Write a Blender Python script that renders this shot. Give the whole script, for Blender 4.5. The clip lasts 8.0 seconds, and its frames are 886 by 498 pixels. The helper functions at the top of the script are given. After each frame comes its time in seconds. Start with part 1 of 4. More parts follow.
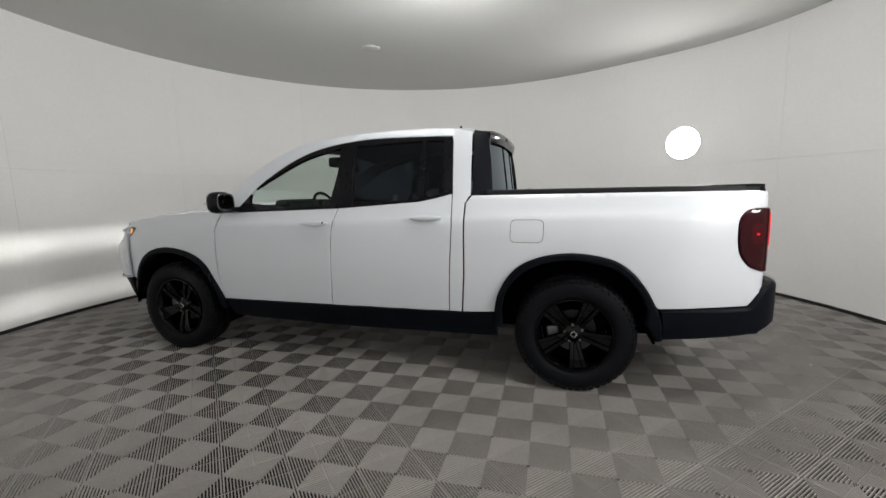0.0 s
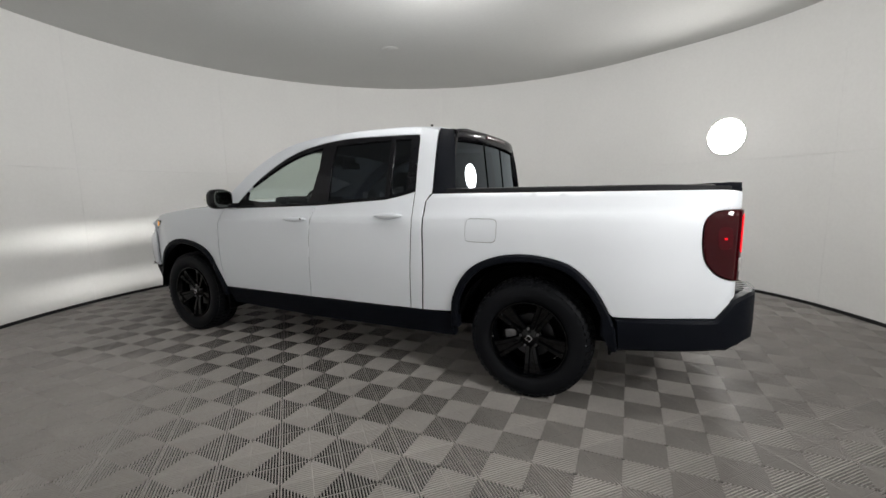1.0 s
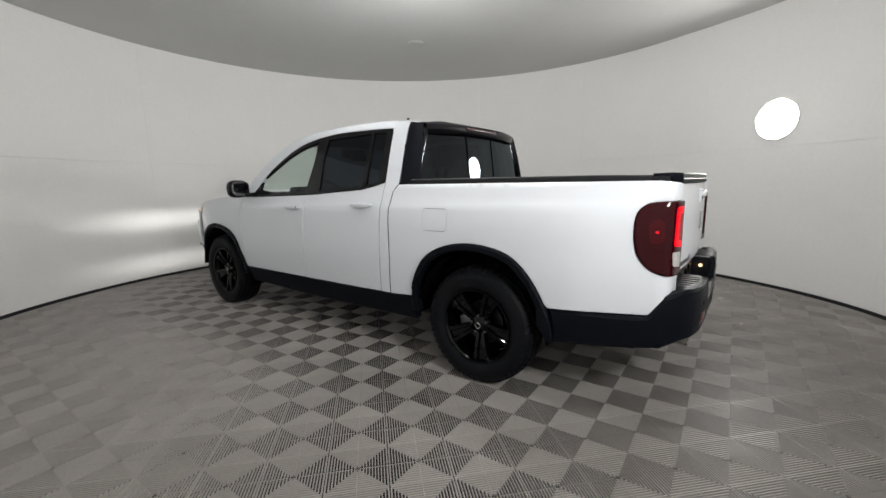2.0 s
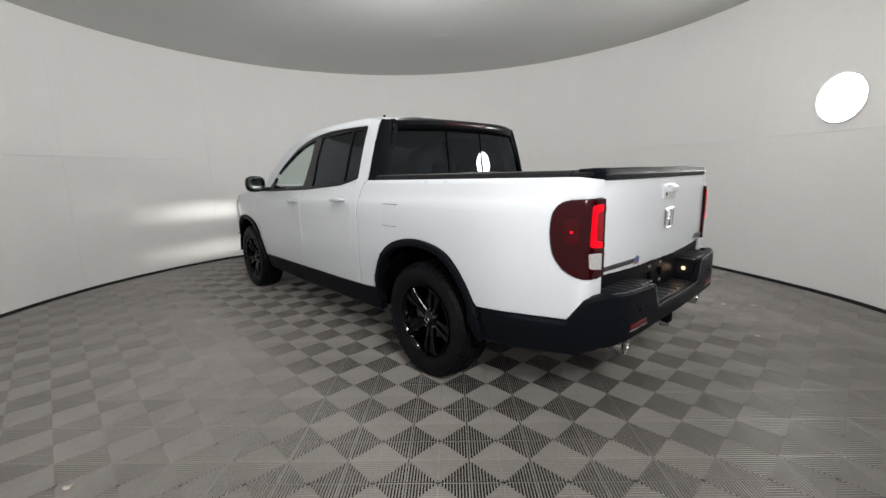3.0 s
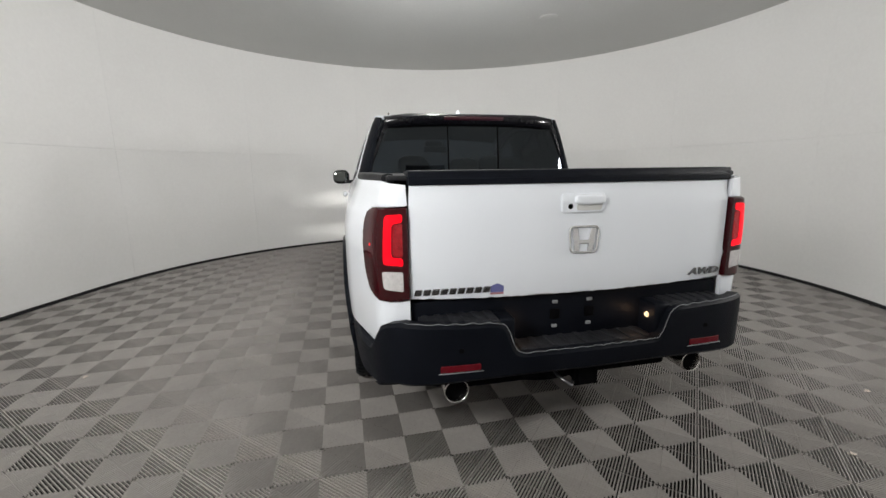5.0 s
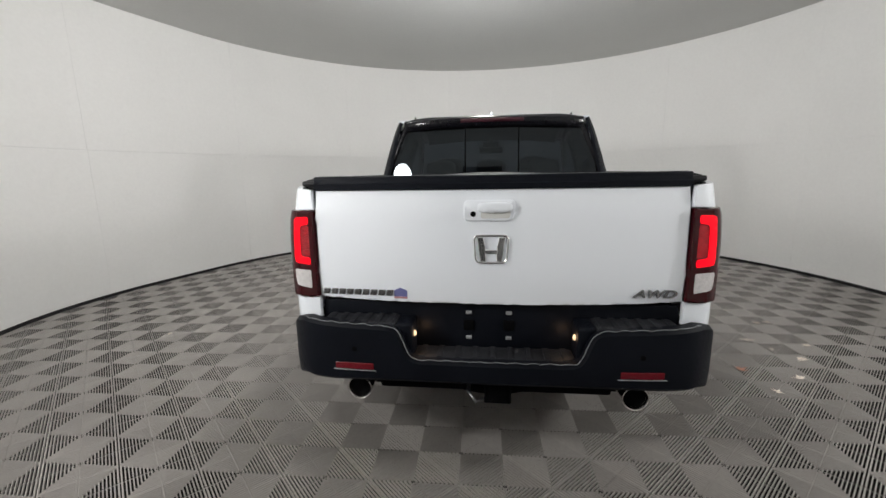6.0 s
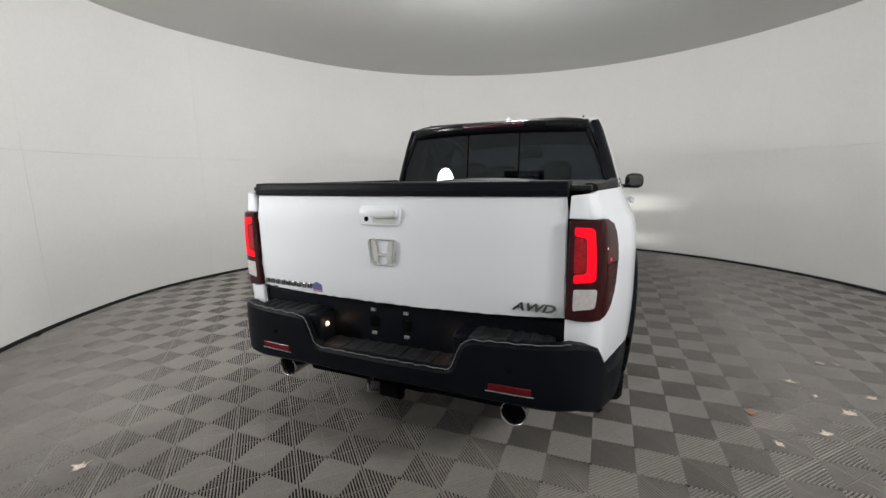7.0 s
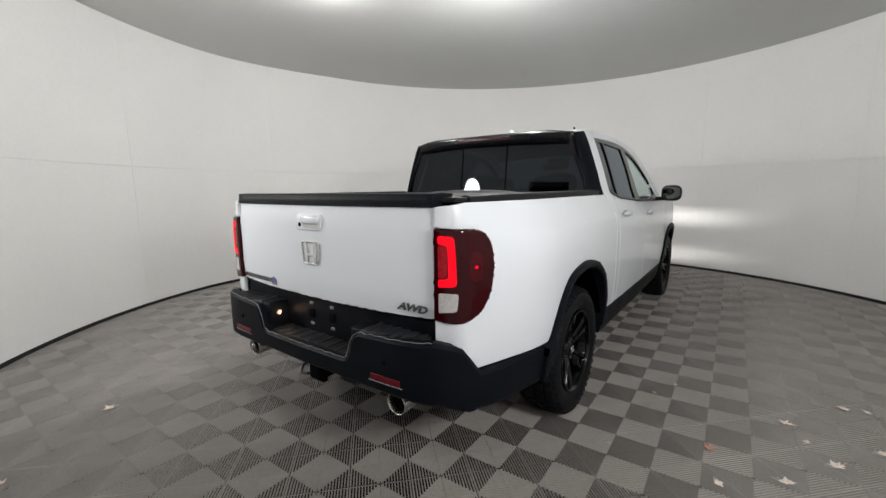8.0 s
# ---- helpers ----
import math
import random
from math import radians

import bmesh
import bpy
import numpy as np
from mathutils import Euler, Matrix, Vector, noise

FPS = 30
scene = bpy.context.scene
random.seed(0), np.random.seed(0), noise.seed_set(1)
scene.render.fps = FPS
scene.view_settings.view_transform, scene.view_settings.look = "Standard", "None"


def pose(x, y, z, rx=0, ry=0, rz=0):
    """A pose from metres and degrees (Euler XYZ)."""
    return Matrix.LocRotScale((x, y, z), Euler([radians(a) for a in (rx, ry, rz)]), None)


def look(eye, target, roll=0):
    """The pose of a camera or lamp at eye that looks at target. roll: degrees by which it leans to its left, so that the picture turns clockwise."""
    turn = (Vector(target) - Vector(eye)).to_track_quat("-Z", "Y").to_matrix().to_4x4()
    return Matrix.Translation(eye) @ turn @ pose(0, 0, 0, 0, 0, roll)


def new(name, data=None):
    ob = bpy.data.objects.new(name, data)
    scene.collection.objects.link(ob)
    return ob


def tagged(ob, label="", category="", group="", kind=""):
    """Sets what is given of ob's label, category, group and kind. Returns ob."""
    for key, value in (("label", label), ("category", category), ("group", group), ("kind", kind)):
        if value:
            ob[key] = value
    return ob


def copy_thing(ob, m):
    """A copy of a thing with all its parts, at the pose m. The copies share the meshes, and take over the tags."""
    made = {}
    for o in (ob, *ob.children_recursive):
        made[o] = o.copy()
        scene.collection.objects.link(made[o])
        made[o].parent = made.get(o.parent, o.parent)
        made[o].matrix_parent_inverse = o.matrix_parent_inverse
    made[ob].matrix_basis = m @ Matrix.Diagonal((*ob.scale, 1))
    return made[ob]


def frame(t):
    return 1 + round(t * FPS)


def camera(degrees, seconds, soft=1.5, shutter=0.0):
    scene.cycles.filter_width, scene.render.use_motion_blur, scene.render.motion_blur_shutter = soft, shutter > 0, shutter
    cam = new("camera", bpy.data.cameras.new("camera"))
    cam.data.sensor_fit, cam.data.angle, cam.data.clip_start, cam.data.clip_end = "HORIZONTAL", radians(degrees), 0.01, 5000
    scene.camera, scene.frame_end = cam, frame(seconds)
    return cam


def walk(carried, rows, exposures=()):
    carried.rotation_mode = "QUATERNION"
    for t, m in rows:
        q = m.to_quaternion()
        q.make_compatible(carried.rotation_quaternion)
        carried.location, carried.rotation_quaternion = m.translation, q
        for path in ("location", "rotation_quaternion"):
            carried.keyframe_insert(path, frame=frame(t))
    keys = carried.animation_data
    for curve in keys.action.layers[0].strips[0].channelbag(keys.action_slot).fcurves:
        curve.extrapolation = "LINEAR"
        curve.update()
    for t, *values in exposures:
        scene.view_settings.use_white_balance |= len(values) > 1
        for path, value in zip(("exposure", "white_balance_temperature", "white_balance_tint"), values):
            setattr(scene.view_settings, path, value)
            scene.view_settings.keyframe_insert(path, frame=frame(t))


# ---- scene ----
cam = camera(94.6, 8.0)
PATH = [
    (0, (1.49, -3.559, 1.286), (0.94, -1.656, 1.011), -1.1),
    (0.5, (1.789, -3.38, 1.288), (1.082, -1.53, 1.013), -1.2),
    (1, (2.16, -3.32, 1.28), (1.303, -1.535, 0.998), -0.9),
    (1.5, (2.53, -3.222, 1.275), (1.513, -1.526, 0.973), -0.8),
    (3, (3.512, -2.534, 1.293), (2.062, -1.206, 0.932), -1.5),
    (3.5, (3.769, -2.198, 1.318), (2.179, -1.042, 0.947), -1.6),
    (4, (3.951, -1.767, 1.317), (2.224, -0.83, 0.945), -1.6),
    (4.5, (4.078, -1.373, 1.291), (2.247, -0.658, 0.924), -1.1),
    (5.8, (4.24, -0.19, 1.319), (2.279, -0.299, 0.937), -0.9),
    (6, (4.242, -0.017, 1.315), (2.29, -0.241, 0.942), -1.0),
    (6.5, (4.182, 0.456, 1.323), (2.284, -0.056, 0.957), -0.9),
    (7, (4.119, 0.882, 1.323), (2.307, 0.112, 0.972), -0.9),
    (7.5, (4.007, 1.286, 1.318), (2.299, 0.296, 1.002), -0.8),
    (8, (3.87, 1.688, 1.32), (2.282, 0.509, 1.025), -0.7),
]
walk(cam, [(t, look(e, g, r)) for t, e, g, r in PATH], [(0, 0.26), (3.5, 0.31), (6, 0.43), (8, 0.35)])

# ---- world ----
world = bpy.data.worlds.new("world")
scene.world = world
world.use_nodes = True
world.node_tree.nodes["Background"].inputs[0].default_value = (0.02, 0.02, 0.022, 1)
world.node_tree.nodes["Background"].inputs[1].default_value = 1.0

# ---- materials ----


def mat(name, color, rough=0.5, metal=0.0, coat=0.0, var=0.08, scale=6.0, fine=60.0, bump=0.0, rough_var=0.08, emit=None, power=0.0, trans=0.0, ior=1.45, obj_var=0.0, spec=0.5):
    """A principled surface with colour, gloss and relief varied at two scales."""
    m = bpy.data.materials.new(name)
    m.use_nodes = True
    nt = m.node_tree
    b = nt.nodes["Principled BSDF"]
    b.inputs["Metallic"].default_value = metal
    b.inputs["Coat Weight"].default_value = coat
    b.inputs["Coat Roughness"].default_value = 0.04
    b.inputs["Transmission Weight"].default_value = trans
    b.inputs["IOR"].default_value = ior
    b.inputs["Specular IOR Level"].default_value = spec
    tc = nt.nodes.new("ShaderNodeTexCoord")
    n1, n2 = nt.nodes.new("ShaderNodeTexNoise"), nt.nodes.new("ShaderNodeTexNoise")
    n1.inputs["Scale"].default_value, n2.inputs["Scale"].default_value = scale, fine
    n1.inputs["Detail"].default_value = n2.inputs["Detail"].default_value = 4
    add = nt.nodes.new("ShaderNodeMath")
    add.operation = "ADD"
    for n in (n1, n2):
        nt.links.new(tc.outputs["Object"], n.inputs["Vector"])
    nt.links.new(n1.outputs["Fac"], add.inputs[0])
    nt.links.new(n2.outputs["Fac"], add.inputs[1])
    ramp = nt.nodes.new("ShaderNodeMapRange")
    ramp.inputs["From Min"].default_value, ramp.inputs["From Max"].default_value = 0.6, 1.4
    ramp.inputs["To Min"].default_value, ramp.inputs["To Max"].default_value = 1 - var, 1 + var
    nt.links.new(add.outputs[0], ramp.inputs["Value"])
    last = ramp.outputs[0]
    if obj_var:
        info = nt.nodes.new("ShaderNodeObjectInfo")
        r2 = nt.nodes.new("ShaderNodeMapRange")
        r2.inputs["To Min"].default_value, r2.inputs["To Max"].default_value = 1 - obj_var, 1 + obj_var
        nt.links.new(info.outputs["Random"], r2.inputs["Value"])
        mul = nt.nodes.new("ShaderNodeMath")
        mul.operation = "MULTIPLY"
        nt.links.new(last, mul.inputs[0])
        nt.links.new(r2.outputs[0], mul.inputs[1])
        last = mul.outputs[0]
    mix = nt.nodes.new("ShaderNodeVectorMath")
    mix.operation = "SCALE"
    mix.inputs[0].default_value = color[:3]
    nt.links.new(last, mix.inputs["Scale"])
    nt.links.new(mix.outputs[0], b.inputs["Base Color"])
    rr = nt.nodes.new("ShaderNodeMapRange")
    rr.inputs["From Min"].default_value, rr.inputs["From Max"].default_value = 0.3, 0.7
    rr.inputs["To Min"].default_value, rr.inputs["To Max"].default_value = max(0.0, rough * (1 - rough_var)), min(1.0, rough * (1 + rough_var))
    nt.links.new(n1.outputs["Fac"], rr.inputs["Value"])
    nt.links.new(rr.outputs[0], b.inputs["Roughness"])
    if bump:
        bp = nt.nodes.new("ShaderNodeBump")
        bp.inputs["Strength"].default_value = bump
        bp.inputs["Distance"].default_value = 0.004
        nt.links.new(add.outputs[0], bp.inputs["Height"])
        nt.links.new(bp.outputs[0], b.inputs["Normal"])
    if emit:
        b.inputs["Emission Color"].default_value = (*emit, 1)
        b.inputs["Emission Strength"].default_value = power
    return m


PAINT = mat("pearl_white_paint", (0.83, 0.865, 0.92), 0.40, coat=0.8, var=0.015, scale=1.5, fine=900, rough_var=0.1)
GLOSS = mat("gloss_black_trim", (0.006, 0.006, 0.008), 0.16, var=0.2, spec=0.28)
CLAD = mat("textured_black_plastic", (0.0052, 0.0063, 0.0098), 0.45, var=0.25, scale=5, fine=420, bump=0.25, spec=0.1)
STEP = mat("scuffed_step_plastic", (0.022, 0.023, 0.027), 0.45, var=0.45, scale=14, fine=160, bump=0.3, spec=0.3)
RUBBER = mat("tyre_rubber", (0.0075, 0.0082, 0.0102), 0.55, var=0.3, scale=12, fine=150, bump=0.15, spec=0.14)
RIM = mat("black_alloy", (0.001, 0.0012, 0.0018), 0.06, coat=0.0, var=0.2, spec=0.35)
DISC = mat("dull_brake_disc", (0.07, 0.07, 0.075), 0.45, metal=1.0, var=0.2, scale=20)
STEEL = mat("brake_steel", (0.26, 0.26, 0.27), 0.35, metal=1.0, var=0.2, scale=20)
BADGE = mat("dark_chrome_badge", (0.22, 0.22, 0.23), 0.26, metal=1.0, var=0.1)
WORN = mat("worn_plastic_edge", (0.26, 0.27, 0.28), 0.5, var=0.5, scale=30, fine=200)
CHROME = mat("chrome", (0.8, 0.8, 0.81), 0.26, metal=1.0, var=0.04)
TIP = mat("dulled_exhaust_chrome", (0.62, 0.6, 0.58), 0.24, metal=1.0, var=0.15, scale=30)
UNDER = mat("underbody_black", (0.003, 0.003, 0.0036), 0.8, var=0.3, spec=0.05)
TONNEAU = mat("black_vinyl_cover", (0.011, 0.011, 0.013), 0.55, var=0.2, fine=300, bump=0.15, spec=0.25)
LENS = mat("dark_red_lens", (0.032, 0.0012, 0.003), 0.05, coat=0.0, var=0.1, scale=8, spec=0.35)
BRAKE = mat("dark_brake_lens", (0.04, 0.006, 0.012), 0.3, var=0.2, scale=60, fine=300, spec=0.4)
LENS_RED = mat("red_reflector", (0.13, 0.002, 0.008), 0.25, coat=0.15, var=0.2, scale=60, fine=300)
GLOW_RED = mat("lit_red_guide", (0.12, 0.002, 0.004), 0.3, var=0.05, emit=(1.0, 0.001, 0.012), power=0.95, spec=0.15)
GLOW_DIM = mat("dim_red_lamp", (0.16, 0.003, 0.008), 0.15, var=0.7, scale=45, fine=160, bump=0.8, emit=(1.0, 0.004, 0.012), power=0.11)
GLOW_FAINT = mat("faint_red_lamp", (0.045, 0.0012, 0.004), 0.05, var=0.3, scale=50, emit=(1.0, 0.004, 0.012), power=0.008, spec=0.35)
REVERSE = mat("clear_reverse_lens", (0.55, 0.53, 0.53), 0.15, coat=0.8, var=0.2, scale=60, fine=200)
PLATE_GLOW = mat("plate_lamp", (0.9, 0.8, 0.6), 0.3, emit=(1.0, 0.68, 0.36), power=0.6)
AMBER = mat("amber_lens", (0.7, 0.3, 0.08), 0.2, coat=0.6, emit=(1.0, 0.45, 0.12), power=0.5)
HEAD = mat("headlight_lens", (0.06, 0.06, 0.065), 0.1, coat=0.3, var=0.3, scale=30)
SEATCLOTH = mat("dark_leather", (0.016, 0.016, 0.018), 0.55, var=0.25, fine=200, bump=0.2)
DASH = mat("dash_plastic", (0.010, 0.010, 0.012), 0.6, var=0.2, fine=300, bump=0.2, spec=0.2)
HEADLINER = mat("headliner_grey", (0.25, 0.25, 0.24), 0.9, var=0.06, fine=300)
BLUE = mat("sticker_blue", (0.14, 0.15, 0.34), 0.4)
RED = mat("sticker_red", (0.42, 0.2, 0.22), 0.4)
WALL = mat("painted_wall_panel", (0.87, 0.866, 0.853), 0.55, var=0.03, scale=1.2, fine=30, bump=0.03, rough_var=0.2)
CEIL = mat("ceiling_fabric", (0.64, 0.64, 0.625), 0.9, var=0.04, scale=1.0, fine=40)
KERB = mat("black_skirting", (0.012, 0.012, 0.013), 0.6, var=0.3)
PASSAGE = mat("passage_shade", (0.035, 0.035, 0.04), 0.8, var=0.2, scale=2)
SUBFLOOR = mat("dark_subfloor", (0.006, 0.0055, 0.005), 0.9, var=0.3)
TILE = mat("grey_ribbed_plastic", (0.37, 0.348, 0.328), 0.40, var=0.12, scale=2.2, fine=50, rough_var=0.25, obj_var=0.05)
LAMPFACE = mat("lamp_diffuser", (0.9, 0.9, 0.88), 0.4, var=0.01, emit=(1.0, 0.985, 0.95), power=13.0)
LAMPRIM = mat("lamp_rim_white", (0.8, 0.8, 0.78), 0.4)
LEAF_TAN = mat("dry_leaf_tan", (0.76, 0.68, 0.6), 0.7, var=0.3, scale=30, fine=120)
LEAF_RED = mat("dry_leaf_red", (0.46, 0.24, 0.18), 0.7, var=0.3, scale=30, fine=120)


def glass(name, tint, rough=0.0):
    """Thin tinted glass: a see-through sheet with a mirror coat."""
    m = bpy.data.materials.new(name)
    m.use_nodes = True
    nt = m.node_tree
    nt.nodes.remove(nt.nodes["Principled BSDF"])
    t, g, x, f = (nt.nodes.new(k) for k in ("ShaderNodeBsdfTransparent", "ShaderNodeBsdfGlossy", "ShaderNodeMixShader", "ShaderNodeLayerWeight"))
    p, r = nt.nodes.new("ShaderNodeMath"), nt.nodes.new("ShaderNodeMapRange")
    p.operation = "POWER"
    p.inputs[1].default_value = 5.0
    r.inputs["To Min"].default_value, r.inputs["To Max"].default_value = 0.032, 0.95
    g.inputs["Color"].default_value = (0.82, 0.92, 1.0, 1)
    f.inputs["Blend"].default_value = 0.5
    t.inputs[0].default_value = (*tint, 1)
    g.inputs["Roughness"].default_value = rough
    nt.links.new(f.outputs["Facing"], p.inputs[0])
    nt.links.new(p.outputs[0], r.inputs["Value"])
    nt.links.new(r.outputs[0], x.inputs[0])
    nt.links.new(t.outputs[0], x.inputs[1])
    nt.links.new(g.outputs[0], x.inputs[2])
    nt.links.new(x.outputs[0], nt.nodes["Material Output"].inputs[0])
    return m


CLEAR = glass("clear_window_glass", (0.80, 0.86, 0.82))
TINT = glass("dark_tinted_glass", (0.017, 0.021, 0.029))
MIRRORG = mat("mirror_glass", (0.12, 0.13, 0.125), 0.02, metal=1.0, var=0.01)

# ---- mesh helpers ----


def thing(name, label, category, at=(0, 0, 0), group="", kind=""):
    ob = new(name)
    ob.empty_display_size = 0.1
    ob.location = at
    return tagged(ob, label, category, group, kind)


def link_mesh(name, bm, material, smooth=True):
    me = bpy.data.meshes.new(name)
    for f in bm.faces:
        f.smooth = smooth
    crisp = smooth and any(e.is_boundary for e in bm.edges)
    bm.to_mesh(me)
    bm.free()
    if crisp:
        me.set_sharp_from_angle(angle=radians(34))
    me.materials.append(material)
    return me


def part(name, bm, material, parent, label="", smooth=True):
    """One mesh object under a thing or a part."""
    ob = new(name, link_mesh(name, bm, material, smooth))
    ob.parent = parent
    if label:
        ob["label"] = label
    return ob


def hermite(xs, ys):
    """A smooth curve through points, without overshoot."""
    n = len(xs)
    d = [(ys[i + 1] - ys[i]) / (xs[i + 1] - xs[i]) for i in range(n - 1)]
    m = [d[0]] + [0.0 if d[i - 1] * d[i] <= 0 else 2 * d[i - 1] * d[i] / (d[i - 1] + d[i]) for i in range(1, n - 1)] + [d[-1]]

    def at(x):
        if x <= xs[0]:
            return ys[0] + m[0] * (x - xs[0])
        if x >= xs[-1]:
            return ys[-1] + m[-1] * (x - xs[-1])
        i = 0
        while x > xs[i + 1]:
            i += 1
        h = xs[i + 1] - xs[i]
        t = (x - xs[i]) / h
        return (2 * t**3 - 3 * t**2 + 1) * ys[i] + (t**3 - 2 * t**2 + t) * h * m[i] + (3 * t**2 - 2 * t**3) * ys[i + 1] + (t**3 - t**2) * h * m[i + 1]

    return at


def dense(loop, step):
    out = []
    for (ax, ay), (bx, by) in zip(loop, loop[1:] + loop[:1]):
        k = max(1, math.ceil(math.hypot(bx - ax, by - ay) / step))
        out += [(ax + (bx - ax) * i / k, ay + (by - ay) * i / k) for i in range(k)]
    return out


def rounded(loop, r, n=4):
    """The polygon with its corners rounded to the radius r."""
    out = []
    for i, p in enumerate(loop):
        a, b, c = Vector(loop[i - 1]), Vector(p), Vector(loop[(i + 1) % len(loop)])
        u, v = (a - b), (c - b)
        k = min(r, u.length * 0.45, v.length * 0.45)
        u, v = b + u.normalized() * k, b + v.normalized() * k
        for j in range(n + 1):
            t = j / n
            q = u * (1 - t) ** 2 + b * 2 * t * (1 - t) + v * t**2
            out.append((q.x, q.y))
    return out


def spline(pts, n=4):
    """A smooth open curve through the points."""
    out = []
    for i in range(len(pts) - 1):
        a, b, c, d = (Vector(pts[max(0, min(len(pts) - 1, i + k))]) for k in (-1, 0, 1, 2))
        for j in range(n):
            t = j / n
            q = 0.5 * (2 * b + (c - a) * t + (2 * a - 5 * b + 4 * c - d) * t**2 + (3 * b - a - 3 * c + d) * t**3)
            out.append((q.x, q.y))
    return out + [tuple(pts[-1])]


def inside(p, loop):
    x, y = p
    c = False
    for (ax, ay), (bx, by) in zip(loop, loop[1:] + loop[:1]):
        if (ay > y) != (by > y) and x < (bx - ax) * (y - ay) / (by - ay) + ax:
            c = not c
    return c


def inset(loop, d):
    """The loop moved inward by d."""
    area = sum(a[0] * b[1] - b[0] * a[1] for a, b in zip(loop, loop[1:] + loop[:1]))
    s = d if area > 0 else -d
    out = []
    for i, p in enumerate(loop):
        a, c = Vector(loop[i - 1]), Vector(loop[(i + 1) % len(loop)])
        t = (c - a).normalized()
        out.append((p[0] - t.y * s, p[1] + t.x * s))
    return out


def sheet(loop, mp, out=1, depth=0.02, step=0.05, roll=0.0025, holes=(), lift=0.0, lines=(), hole_roll=None):
    """A panel: the outline in two parameters, laid on the surface mp, with rolled edges and a flange behind."""
    from mathutils.geometry import delaunay_2d_cdt

    def normal(u, v):
        e = 0.002
        n = (mp(u + e, v) - mp(u - e, v)).cross(mp(u, v + e) - mp(u, v - e))
        return n.normalized() * out

    loops = [dense(loop, step * 0.6)] + [dense(h, step * 0.6) for h in holes]
    pts, edges, edge_of = [], [], []
    for k, lp in enumerate(loops):
        for ring in (lp, inset(lp, roll * 1.3 if k == 0 else -roll * 1.3)):
            base = len(pts)
            pts += [Vector(p) for p in ring]
            edges += [(base + i, base + (i + 1) % len(ring)) for i in range(len(ring))]
    us, vs = [p[0] for p in loops[0]], [p[1] for p in loops[0]]
    border = [p for p in pts]
    for q in lines:
        if inside(q, loops[0]) and min((p.x - q[0]) ** 2 + (p.y - q[1]) ** 2 for p in border) > 0.012**2:
            pts.append(Vector(q))
            border.append(Vector(q))
    u = min(us) + step / 2
    while u < max(us):
        v = min(vs) + step / 2
        while v < max(vs):
            if inside((u, v), loops[0]) and not any(inside((u, v), h) for h in loops[1:]):
                if min((p.x - u) ** 2 + (p.y - v) ** 2 for p in border) > (step * 0.4) ** 2:
                    pts.append(Vector((u, v)))
            v += step
        u += step
    vo, eo, fo, _, _, _ = delaunay_2d_cdt(pts, edges, [], 0, 1e-6)

    def kept(f):
        c = sum((vo[i] for i in f), Vector((0, 0))) / 3
        return inside(c, loops[0]) and not any(inside(c, h) for h in loops[1:])

    fo = [f for f in fo if kept(f)]
    bm = bmesh.new()
    bv = [bm.verts.new(mp(p.x, p.y)) for p in vo]
    ns = [normal(p.x, p.y) for p in vo]
    for f in fo:
        a, b, c = (bv[i] for i in f)
        g = bm.faces.new((a, b, c))
        if (b.co - a.co).cross(c.co - a.co).dot(ns[f[0]]) < 0:
            g.normal_flip()
    for v, n in zip(bv, ns):
        v.co += n * lift
    rim = [e for e in bm.edges if len(e.link_faces) == 1]
    idx = {v: i for i, v in enumerate(bv)}
    low = {}
    for e in rim:
        for v in e.verts:
            if v not in low:
                n = ns[idx[v]]
                q = vo[idx[v]]
                v.co -= n * (roll if hole_roll is None or min((q.x - a) ** 2 + (q.y - b) ** 2 for a, b in loops[0]) < 1e-6 else hole_roll)
                low[v] = bm.verts.new(v.co - n * max(depth - roll, 0.001))
    for e in rim:
        l = e.link_loops[0]
        a, b = l.vert, l.link_loop_next.vert
        bm.faces.new((b, a, low[a], low[b]))
    for e in rim:
        e.smooth = False
    for v in [v for v in bm.verts if not v.link_faces]:
        bm.verts.remove(v)
    return bm


def join(*bms):
    first = bms[0]
    for b in bms[1:]:
        me = bpy.data.meshes.new("tmp")
        b.to_mesh(me)
        b.free()
        first.from_mesh(me)
        bpy.data.meshes.remove(me)
    return first


def box(x0, y0, z0, x1, y1, z1, bevel=0.0, m=None, segs=2):
    bm = bmesh.new()
    bmesh.ops.create_cube(bm, size=1, matrix=Matrix.Translation(((x0 + x1) / 2, (y0 + y1) / 2, (z0 + z1) / 2)) @ Matrix.Diagonal((abs(x1 - x0), abs(y1 - y0), abs(z1 - z0), 1)))
    if bevel:
        bmesh.ops.bevel(bm, geom=bm.edges[:], offset=bevel, segments=segs, affect="EDGES", profile=0.6)
    if m:
        bm.transform(m)
    return bm


def lathe(profile, n=48, m=None, close=False):
    """Turns a profile of (radius, height) round the z axis."""
    bm = bmesh.new()
    rings = []
    for r, h in profile:
        rings.append([bm.verts.new((r * math.cos(2 * math.pi * i / n), r * math.sin(2 * math.pi * i / n), h)) for i in range(n)])
    pairs = list(zip(rings, rings[1:])) + ([(rings[-1], rings[0])] if close else [])
    for a, b in pairs:
        for i in range(n):
            bm.faces.new((a[i], a[(i + 1) % n], b[(i + 1) % n], b[i]))
    bmesh.ops.remove_doubles(bm, verts=bm.verts[:], dist=1e-5)
    bmesh.ops.recalc_face_normals(bm, faces=bm.faces[:])
    if m:
        bm.transform(m)
    return bm


